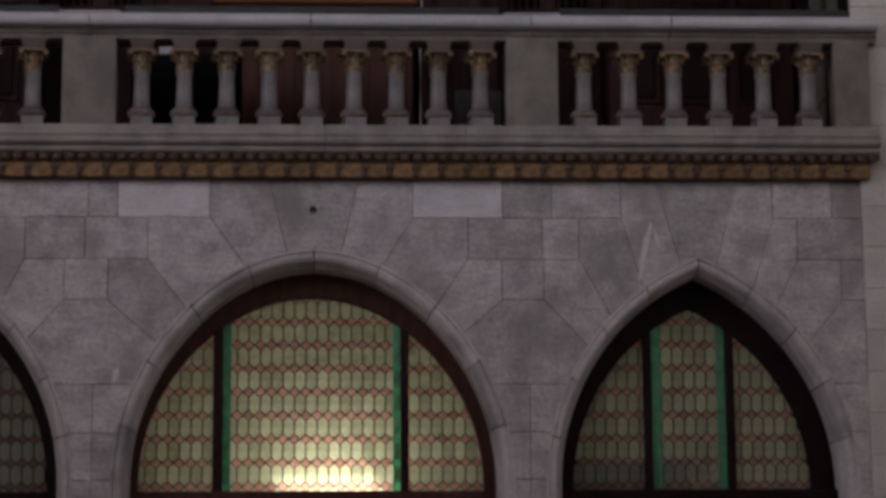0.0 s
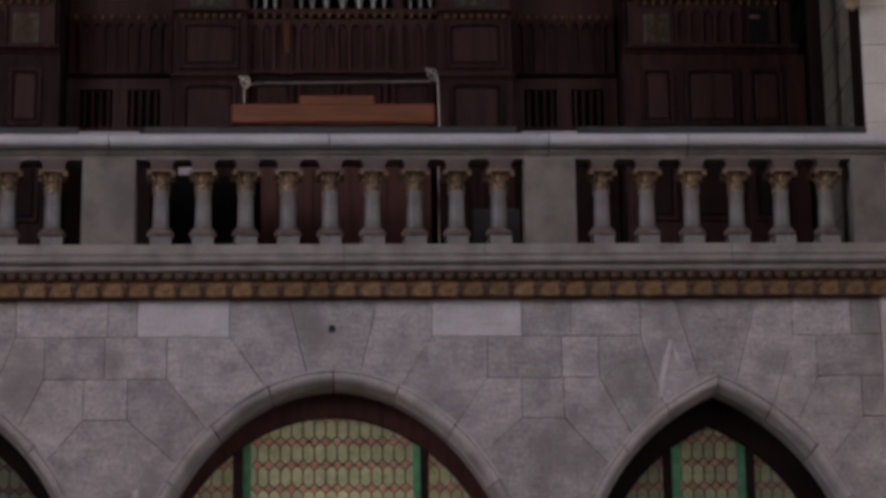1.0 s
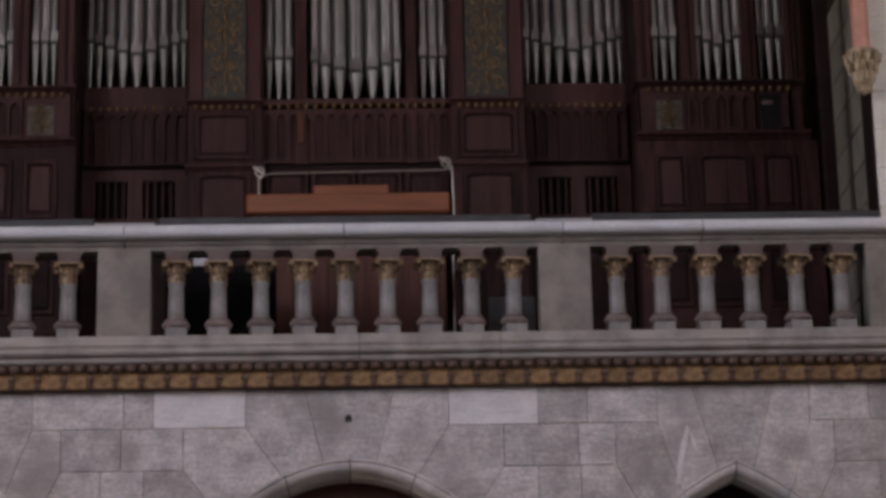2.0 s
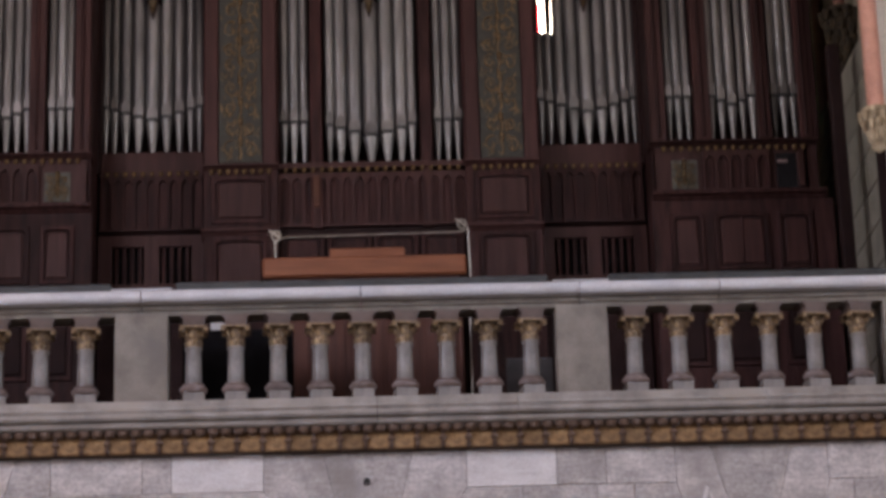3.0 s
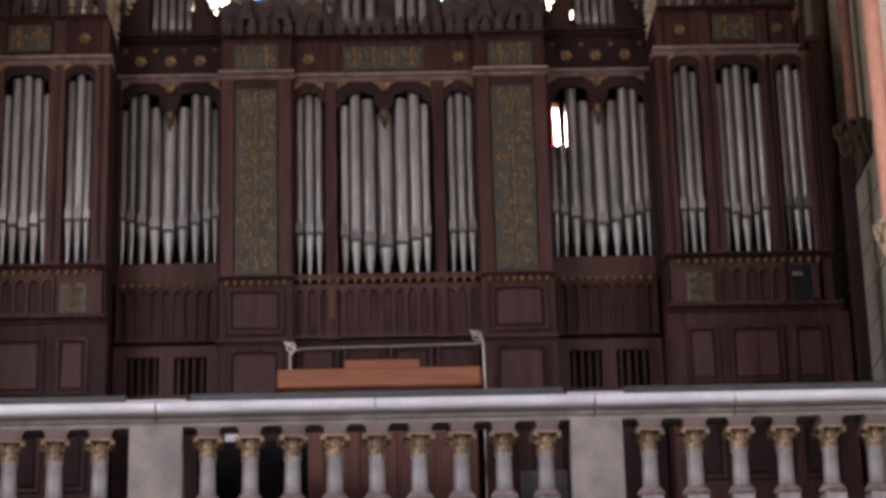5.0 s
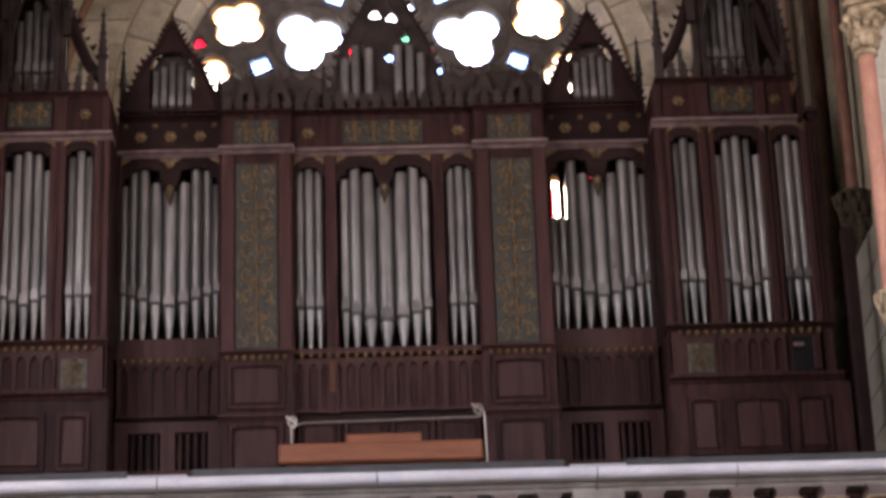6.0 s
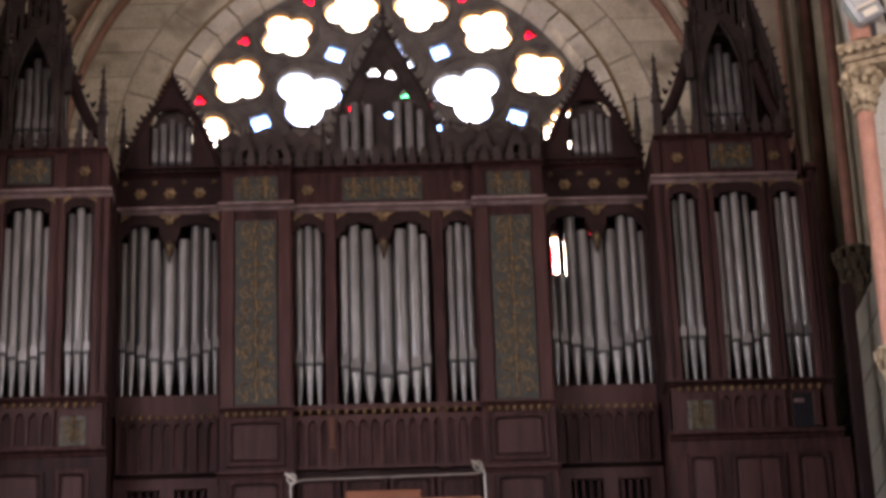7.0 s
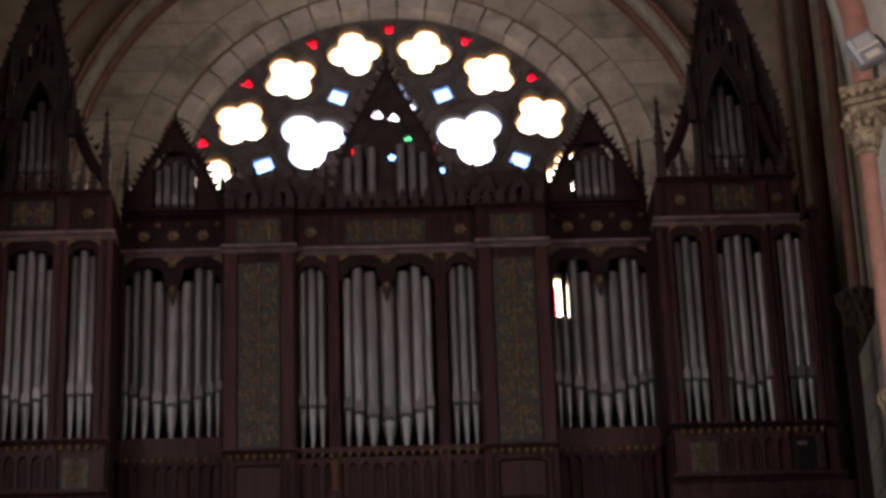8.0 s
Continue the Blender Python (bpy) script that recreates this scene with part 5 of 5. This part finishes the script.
    slab("pilaster_base", *X(0.95, 1.7), YP - 0.02, YP + 0.25, 6.95, 9.5, OAK)
    field_panel(*X(1.04, 1.62), YP - 0.021, 8.93, 9.43)
    cornice_run(*X(0.93, 1.72), YP - 0.02, 8.81, 0.07, OAK_RED, deep=0.05)
    field_panel(*X(1.06, 1.61), YP - 0.021, 8.2, 8.79)
    # --- centre, side group ---
    slab("post", *X(0.945, 0.985), YC - 0.03, YC + 0.2, 9.58, 11.74, OAK_RED)
    slab("post", *X(0.5, 0.62), YC - 0.03, YC + 0.2, 8.9, 11.74, OAK)
    for k in range(3):
        pipe(s * (0.788 + 0.105 * (k - 1)), YC + 0.1, 0.05, 9.6, 10.08, 11.71 - 0.11 * abs(k - 1))
    header(*X(0.62, 0.945), YC + 0.01, 11.63, 11.74, 1, 0.12)
    rosettes([s * 0.79], YC - 0.015, 12.0, 1.3)

for k in range(7):
    o = (k - 3) / 3
    j = abs(k - 3)
    pipe(math.copysign((0.0, 0.167, 0.31, 0.425)[j], o), YC + 0.1, (0.082, 0.074, 0.063, 0.05)[j], 9.6, (9.92, 9.955, 10.0, 10.045)[j], (11.4, 11.56, 11.68, 11.5)[j])
header(-0.5, 0.5, YC + 0.01, 11.63, 11.74, 2, 0.19)
bm = bmesh.new()
lathe(bm, [(0.004, -0.12), (0.03, -0.08), (0.02, -0.05), (0.045, -0.02), (0.05, 0.02), (0.03, 0.05), (0.004, 0.07)], (0, YC - 0.03, 11.36), 10)
opart("pendant", bm, BRONZE, "gilded carved pendant", True)
rosettes([0.0], YC - 0.02, 11.67, 1.1)
cornice_run(-0.97, 0.97, YC - 0.03, 11.735, 0.07, MOULD, deep=0.08)
slab("frieze", -0.97, 0.97, YC - 0.01, YC + 0.25, 11.8, 12.21, OAK)
painted(-0.42, 0.42, YC - 0.014, 11.87, 12.14, 1)
cornice_run(-0.97, 0.97, YC - 0.01, 12.205, 0.06, OAK, deep=0.08)
slab("band", -0.97, 0.97, YC - 0.04, YC + 0.2, 9.535, 9.6, OAK_RED)
drops(-0.92, 0.92, YC - 0.06, 9.51)
blind_arcade(-0.95, 0.95, YC + 0.0, 8.92, 9.49, 0.125)
slab("panel_strip", -0.6, -0.53, YC - 0.05, YC - 0.03, 9.12, 9.46, STRIP)
# Darker oak again for the shade low on the gallery.
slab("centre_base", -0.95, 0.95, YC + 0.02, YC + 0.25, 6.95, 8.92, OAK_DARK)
for k in range(4):
    field_panel(-0.93 + 0.47 * k, -0.49 + 0.47 * k, YC + 0.015, 8.3, 8.85, OAK)


# --- gables, pinnacles and cresting over the cornices ---
def crocket_line(bm, p, q, y, n, size):
    """Pointed leaves along a sloping edge, turned outwards and upwards."""
    dx, dz = q[0] - p[0], q[1] - p[1]
    d = math.hypot(dx, dz)
    dx, dz = dx / d, dz / d
    nx, nz = (dz, -dx) if -dx > 0 else (-dz, dx)
    for k in range(n):
        t = (k + 0.5) / n
        x, z = p[0] + (q[0] - p[0]) * t, p[1] + (q[1] - p[1]) * t
        g = size * (1.0 + 0.25 * math.sin(k * 2.3 + x * 9.0))
        tip = (x + nx * g * 1.5, z + nz * g * 1.5 + g * 0.7)
        prism(bm, [(x - dx * g * 0.7, z - dz * g * 0.7), (x + nx * g - dx * g * 0.5, z + nz * g - dz * g * 0.5), tip, (x + nx * g * 0.6 + dx * g * 0.3, z + nz * g * 0.6 + dz * g * 0.3), (x + dx * g * 0.7, z + dz * g * 0.7)], y - size * 0.5, y + size * 0.5)


def gable(cx, y, z0, half, peak, thick, holes, crockets=9, mid=0.5, name="gable"):
    zm = z0 + (peak - z0) * 0.5
    pts = [(cx - half, z0), (cx + half, z0), (cx + half * mid, zm), (cx, peak), (cx - half * mid, zm)]
    g = link(name, plate([pts] + holes, y - thick / 2, y + thick / 2), OAK_GREY, organ, "crocketed carved gable")
    bm = bmesh.new()
    for s in (-1, 1):
        crocket_line(bm, (cx + s * half, z0), (cx + s * half * mid, zm), y, crockets // 2 + 1, 0.045)
        crocket_line(bm, (cx + s * half * mid, zm), (cx, peak), y, crockets // 2 + 1, 0.045)
        tube(bm, [(cx + s * half * 0.95, y - thick / 2, z0), (cx + s * half * mid * 0.95, y - thick / 2, zm), (cx, y - thick / 2, peak - 0.03)], 0.022, 5)
        tube(bm, [(cx + s * half * 0.7, y - thick / 2, z0), (cx + s * half * mid * 0.62, y - thick / 2, zm - 0.05), (cx, y - thick / 2, peak - 0.32)], 0.014, 5)
    lathe(bm, [(0.03, 0), (0.018, 0.1), (0.05, 0.14), (0.02, 0.18), (0.035, 0.22), (0.003, 0.32)], (cx, y, peak - 0.06), 8)
    part("leaf_edging", bm, OAK_GREY, g, "carved leaf crockets")
    return g


def pinnacle(x, y, z0, z1, r):
    bm = bmesh.new()
    h = z1 - z0
    box(bm, x - r, x + r, y - r, y + r, z0, z0 + h * 0.42, 0.004)
    lathe(bm, [(r * 1.35, h * 0.42), (r * 1.5, h * 0.45), (r * 1.1, h * 0.48), (r * 0.75, h * 0.65), (r * 0.35, h * 0.88), (r * 0.7, h * 0.91), (r * 0.25, h * 0.94), (0.003, h)], (x, y, z0), 8)
    for k in range(4):
        zz = z0 + h * (0.52 + 0.09 * k)
        q = r * (1.0 - 0.17 * k)
        for sx, sy in ((1, 0), (-1, 0), (0, -1)):
            lathe(bm, [(0.002, -r * 0.4), (r * 0.35, 0), (0.002, r * 0.4)], (x + sx * q, y + sy * q, zz), 5)
    return opart("pinnacle", bm, OAK_GREY)


# centre gable with pierced foils and six small pipes
def leaf_hole(x, z, r, lobes=3):
    return foil(x, z, lobes, r * 0.55, r * 0.5, radians(90), 6)


gable(0.05, 22.95, 12.27, 0.68, 14.05, 0.06, [leaf_hole(-0.06, 13.46, 0.066), leaf_hole(0.12, 13.42, 0.062), leaf_hole(0.27, 13.18, 0.055), leaf_hole(0.09, 12.945, 0.05, 4), [(-0.342, 12.87), (-0.32, 12.87), (-0.32, 13.08), (-0.342, 13.08)], [(-0.2, 12.96), (-0.188, 12.96), (-0.188, 13.12), (-0.2, 13.12)]], 13, 0.68)
for x, zt in ((-0.39, 12.9), (-0.275, 13.05), (-0.13, 13.02), (0.18, 13.05), (0.305, 13.05), (0.425, 12.95)):
    pipe(x, 22.87, 0.047, 12.27, 12.36, zt, metal=TIN_OLD)
for x in (-0.62, 0.68):
    pinnacle(x, 22.9, 12.27, 12.88, 0.035)
for s in (-1, 1):
    cx = s * 2.245
    spots = [[(2.02, 12.57), (2.042, 12.57), (2.042, 12.7), (2.02, 12.7)], [(2.168, 12.58), (2.18, 12.58), (2.18, 12.74), (2.168, 12.74)], [(2.345, 12.79), (2.358, 12.79), (2.358, 12.87), (2.345, 12.87)]] if s > 0 else [[(-2.052, 12.66), (-2.03, 12.66), (-2.03, 12.86), (-2.052, 12.86)]]
    gable(cx, 23.12, 12.38, 0.5, 13.3, 0.05, spots, 5, 0.55)
    bow = [(u * 0.235, 12.93 + 0.16 * math.sqrt(max(1 - u * u, 0))) for u in [math.cos(math.pi * k / 12) for k in range(13)]]
    rake = [(0.56, 12.38), (0.45, 12.64), (0.32, 12.95), (0.14, 13.2), (0.03, 13.43)]
    edge = [(cx + x, z) for x, z in rake] + [(cx - x, z) for x, z in rake[::-1]]
    front = link("gable_front", plate([edge[::-1], [(cx - 0.235, 12.42), (cx + 0.235, 12.42)] + [(cx + x, z) for x, z in bow]], 22.96, 23.0), OAK_DARK, organ, "carved ogee gable front over small pipes")
    bm = bmesh.new()
    for e in (-1, 1):
        for p, q in zip(rake, rake[1:]):
            crocket_line(bm, (cx + e * p[0], p[1]), (cx + e * q[0], q[1]), 22.97, 4, 0.031)
        tube(bm, [(cx + e * x * 0.93, 22.955, z - 0.02) for x, z in rake], 0.02, 5)
    tube(bm, [(cx + x, 22.955, z) for x, z in bow], 0.016, 5)
    lathe(bm, [(0.035, 0), (0.02, 0.06), (0.05, 0.09), (0.018, 0.12), (0.003, 0.24)], (cx, 22.98, 13.36), 8)
    part("leaf_edging", bm, OAK_DARK, front, "carved leaf crockets")
    for k in range(5):
        x = cx + 0.09 * (k - 2) + (0.035 if s > 0 else 0)
        pipe(x, 23.05, 0.037, 12.38, 12.47, 12.99 - 0.05 * abs(k - 2), metal=TIN_OLD)
    for x in (s * 1.74, s * 2.77):
        pinnacle(x, 23.05, 12.38, 12.9 if abs(x) < 2 else 13.2, 0.035)
    # tower crown: corner pinnacles, struts and a tall tabernacle
    tx = s * 3.66
    for q, h in ((-0.72, 13.46), (0.62, 13.05)):
        pinnacle(tx + s * q, 22.6, 12.41, h, 0.045)
        bm = bmesh.new()
        a = tx + s * q
        b = tx + s * (0.36 if q > 0 else -0.36)
        pts = [(a + (b - a) * t, 22.62, 12.62 + 0.75 * t ** 1.6) for t in [k / 10 for k in range(11)]]
        tube(bm, pts, 0.065, 8)
        crocket_line(bm, (a, 12.7), (b, 13.45), 22.6, 7, 0.035)
        opart("flying_strut", bm, OAK_DARK, "curved openwork strut")
    # tabernacle: a steep traceried front, open over the pipes, with a wide outer rake
    F = lambda pts: [(s * x, z) for x, z in pts][::s]
    inner = [(3.33, 12.41), (3.33, 13.25), (3.37, 13.9), (3.47, 14.45), (3.62, 15.15)]
    rake = [(3.66, 15.15), (3.82, 14.75), (3.97, 14.3), (4.1, 13.88), (4.22, 13.4), (4.3, 12.95), (4.33, 12.41)]
    mouth = [(3.44, 12.5), (3.9, 12.5), (3.9, 13.1), (3.86, 13.4), (3.79, 13.62), (3.68, 13.82), (3.57, 13.62), (3.5, 13.4), (3.44, 13.1)]
    vent = [(4.0, 12.6), (4.17, 12.6), (4.15, 13.2), (4.06, 13.5), (4.0, 13.2)]
    front = link("tabernacle_front", plate([F(inner + rake), F(mouth), F(vent)] + [F([(x - 0.02, z), (x + 0.02, z), (x + 0.02, z + h), (x, z + h + 0.06), (x - 0.02, z + h)]) for x, z, h in ((3.56, 13.95, 0.3), (3.64, 14.05, 0.4), (3.72, 14.05, 0.4), (3.8, 13.9, 0.35), (3.88, 13.75, 0.3), (3.95, 13.6, 0.25))], 22.6, 22.68), OAK_GREY, organ, "steep traceried timber front of the tower crown")
    bm = bmesh.new()
    for run, n in ((inner[1:], 3), (rake, 4)):
        for p, q in zip(run, run[1:]):
            crocket_line(bm, (s * p[0], p[1]), (s * q[0], q[1]), 22.64, n, 0.042)
            tube(bm, [(s * p[0], 22.595, p[1]), (s * q[0], 22.595, q[1])], 0.024, 5)
    for p, q in zip(mouth[1:], mouth[2:] + mouth[:1]):
        tube(bm, [(s * p[0], 22.595, p[1]), (s * q[0], 22.595, q[1])], 0.018, 5)
    part("leaf_edging", bm, OAK_GREY, front, "carved leaf crockets")
    bm = bmesh.new()
    for x, z in ((3.68, 13.98), (3.6, 14.2), (3.72, 14.3), (3.95, 13.75), (3.46, 13.75), (4.02, 13.62)):
        ring = foil(s * x, z, 4, 0.035, 0.035, 0.4, 5)
        tube(bm, [(u, 22.595, v) for u, v in ring + ring[:1]], 0.012, 5, ends=False)
    for x, z0, z1 in ((3.37, 12.45, 13.6), (3.42, 12.45, 13.9), (3.93, 12.45, 13.55), (3.98, 13.3, 14.1), (4.2, 12.45, 13.3), (4.27, 12.45, 12.95)):
        tube(bm, [(s * x, 22.59, z0), (s * x, 22.59, z1)], 0.015, 6)
        lathe(bm, [(0.02, 0), (0.034, 0.03), (0.012, 0.06), (0.003, 0.2)], (s * x, 22.59, z1), 6)
    part("tracery", bm, OAK_GREY, front, "raised shafts and small quatrefoils")
    slab("tabernacle_back", *X(3.36, 4.28), 22.96, 23.0, 12.41, 13.6, OAK_DARK)
    slab("tabernacle_back", *X(3.42, 4.0), 22.96, 23.0, 13.605, 14.3, OAK_DARK)
    pinnacle(s * 3.31, 22.56, 13.1, 13.85, 0.042)
    pinnacle(s * 3.98, 22.56, 13.3, 14.2, 0.034)
    slab("tabernacle_panel", *X(3.42, 3.52), 22.7, 22.72, 12.93, 13.12, SQUARE, "pale faded panel beside the pipes")
    for k in range(5):
        x = s * (3.665 + 0.09 * (k - 2))
        pipe(x, 22.74, 0.041, 12.41, 12.75, 13.6 - 0.12 * abs(k - 2), metal=TIN_OLD)
    for x, z in ((3.08, 12.8), (3.19, 12.88), (3.96, 12.75), (4.12, 12.7)):
        pipe(s * x, 22.76, 0.03, 12.41, 12.5, z, metal=TIN_OLD)
    bm = bmesh.new()
    lathe(bm, [(0.2, 13.7), (0.18, 13.95), (0.1, 14.7), (0.03, 15.3), (0.06, 15.35), (0.02, 15.45), (0.003, 15.6)], (s * 3.63, 22.85, 0), 8)
    for k in range(8):
        for j in range(6):
            zz = 13.85 + 0.24 * j
            q = 0.2 - 0.028 * j
            lathe(bm, [(0.003, -0.05), (0.035, 0), (0.003, 0.05)], (s * 3.63 + q * math.cos(k * math.pi / 4), 22.85 + q * math.sin(k * math.pi / 4), zz), 5)
    opart("spire", bm, OAK_GREY, "dark crocketed timber spire")

_leaf = plate([[(-0.05, 0), (0.05, 0), (0.035, 0.05), (0.06, 0.09), (0.03, 0.1), (0.035, 0.15), (0.0, 0.21), (-0.035, 0.15), (-0.03, 0.1), (-0.06, 0.09), (-0.035, 0.05)]], -0.012, 0.012)
_leaf.materials.append(OAK_GREY)
for x0, x1, y, z in ((0.74, 1.7, YP, 12.24), (-1.7, -0.68, YP, 12.24), (2.86, 4.26, YT - 0.03, 12.41), (-4.26, -2.86, YT - 0.03, 12.41), (-0.9, 0.9, YC - 0.06, 12.265)):
    n = int((x1 - x0) / 0.125)
    for k in range(n):
        link("cresting_leaf", _leaf, None, organ, at=(x0 + (x1 - x0) * (k + 0.5) / n, y, z))
for s in (-1, 1):
    for k in range(2):
        cx = s * (1.08 + 0.36 * k)
        link("cresting_gable", plate([[(cx - 0.17, 12.24), (cx + 0.17, 12.24), (cx, 12.73)], foil(cx, 12.41, 3, 0.035, 0.035, radians(90), 5)], YP + 0.05, YP + 0.09), OAK_GREY, organ, "small openwork gable")

# openwork screen behind the cresting, topped by a row of small gables
for s in (-1, 1):
    top, n = [], 5
    for k in range(n):
        a = 0.64 + 1.06 * k / n
        top += [(a, 12.66), (a + 0.53 / n, 12.74), (a + 1.06 / n, 12.66)]
    pts = [(s * x, z) for x, z in [(0.64, 12.24)] + [p for i, p in enumerate(top) if i == 0 or p != top[i - 1]] + [(1.7, 12.24)]]
    clean = [p for i, p in enumerate(pts) if i == 0 or abs(p[0] - pts[i - 1][0]) > 1e-6 or abs(p[1] - pts[i - 1][1]) > 1e-6]
    scr = link("cresting_screen", plate([clean], YP + 0.14, YP + 0.17), OAK_GREY, organ, "pierced timber screen behind the cresting")
    bm = bmesh.new()
    for k in range(n):
        x = s * (0.64 + 1.06 * (k + 0.5) / n)
        lathe(bm, [(0.02, 0), (0.014, 0.05), (0.03, 0.08), (0.012, 0.1), (0.003, 0.13)], (x, YP + 0.155, 12.71), 6)
        tube(bm, [(x - 0.09, YP + 0.135, 12.31), (x - 0.08, YP + 0.135, 12.45), (x, YP + 0.135, 12.57), (x + 0.08, YP + 0.135, 12.45), (x + 0.09, YP + 0.135, 12.31)], 0.012, 5)
    part("finial", bm, OAK_GREY, scr, "carved finials and arches")

# ---- console and the things on the gallery ----
console = thing("organ_console", (-0.08, 21.7, 6.38), "orange mahogany organ console seen from behind", "console")
part("body", boxed(-1.0, 0.83, 21.62, 22.1, 6.38, 8.04, bevel=0.015), BACKWOOD, console)
part("top_board", boxed(-1.06, 0.88, 21.58, 22.15, 8.04, 8.235, bevel=0.02), CONSOLE, console)
part("music_desk", boxed(-0.42, 0.3, 21.66, 21.72, 8.235, 8.34, bevel=0.012), CONSOLE, console, "raised back of the music desk")
for k in range(5):
    part("back_panel", boxed(-0.93 + 0.35 * k, -0.63 + 0.35 * k, 21.605, 21.62, 6.55, 7.95, bevel=0.006), BACKWOOD, console)
lamp = thing("console_lamp", (0, 21.64, 8.235), "thin metal lamp rail over the console", "lamp")
bm = bmesh.new()
tube(bm, [(-0.935, 21.64, 8.05), (-0.94, 21.64, 8.43)], 0.006, 8)
part("upright", bm, BRASS, lamp)
bm = bmesh.new()
tube(bm, [(0.917, 21.64, 8.02), (0.905, 21.64, 8.53)], 0.006, 8)
part("upright", bm, BRASS, lamp)
bm = bmesh.new()
tube(bm, [(-0.93, 21.64, 8.4), (-0.88, 21.64, 8.44), (-0.82, 21.64, 8.452), (0, 21.64, 8.462), (0.8, 21.64, 8.472), (0.86, 21.64, 8.48), (0.9, 21.64, 8.5)], 0.0075, 8)
part("rail", bm, BRASS, lamp)
for x, z in ((-0.93, 8.47), (0.85, 8.55)):
    bm = bmesh.new()
    tube(bm, [(x + 0.04 * math.cos(2 * math.pi * k / 16), 21.64, z + 0.045 * math.sin(2 * math.pi * k / 16)) for k in range(17)], 0.009, 6, ends=False)
    tube(bm, [(x - 0.06, 21.64, z + 0.05), (x - 0.02, 21.63, z + 0.02), (x + 0.04, 21.63, z - 0.03)], 0.014, 6)
    part("lamp_head", bm, BRASS, lamp, "small metal ring at the end of the rail", True)
single("music_board", boxed(1.2, 1.63, 21.2, 21.23, 6.38, 7.1, bevel=0.01), SLATE, "grey board standing on the gallery floor", "board")
single("cabinet", boxed(-1.75, -0.75, 20.87, 20.99, 6.38, 7.34, bevel=0.01), BLACK, "black cloth-covered box behind the balustrade", "box")
single("paper_card", boxed(-1.5, -1.34, 20.88, 20.9, 7.34, 7.41), WHITE, "small white card on the black box", "card")
single("stand_pole", lathe(bmesh.new(), [(0.007, 6.38), (0.007, 7.4)], (0.86, 20.7, 0), 8), BRASS, "thin bright metal stand behind the balustrade", "stand")
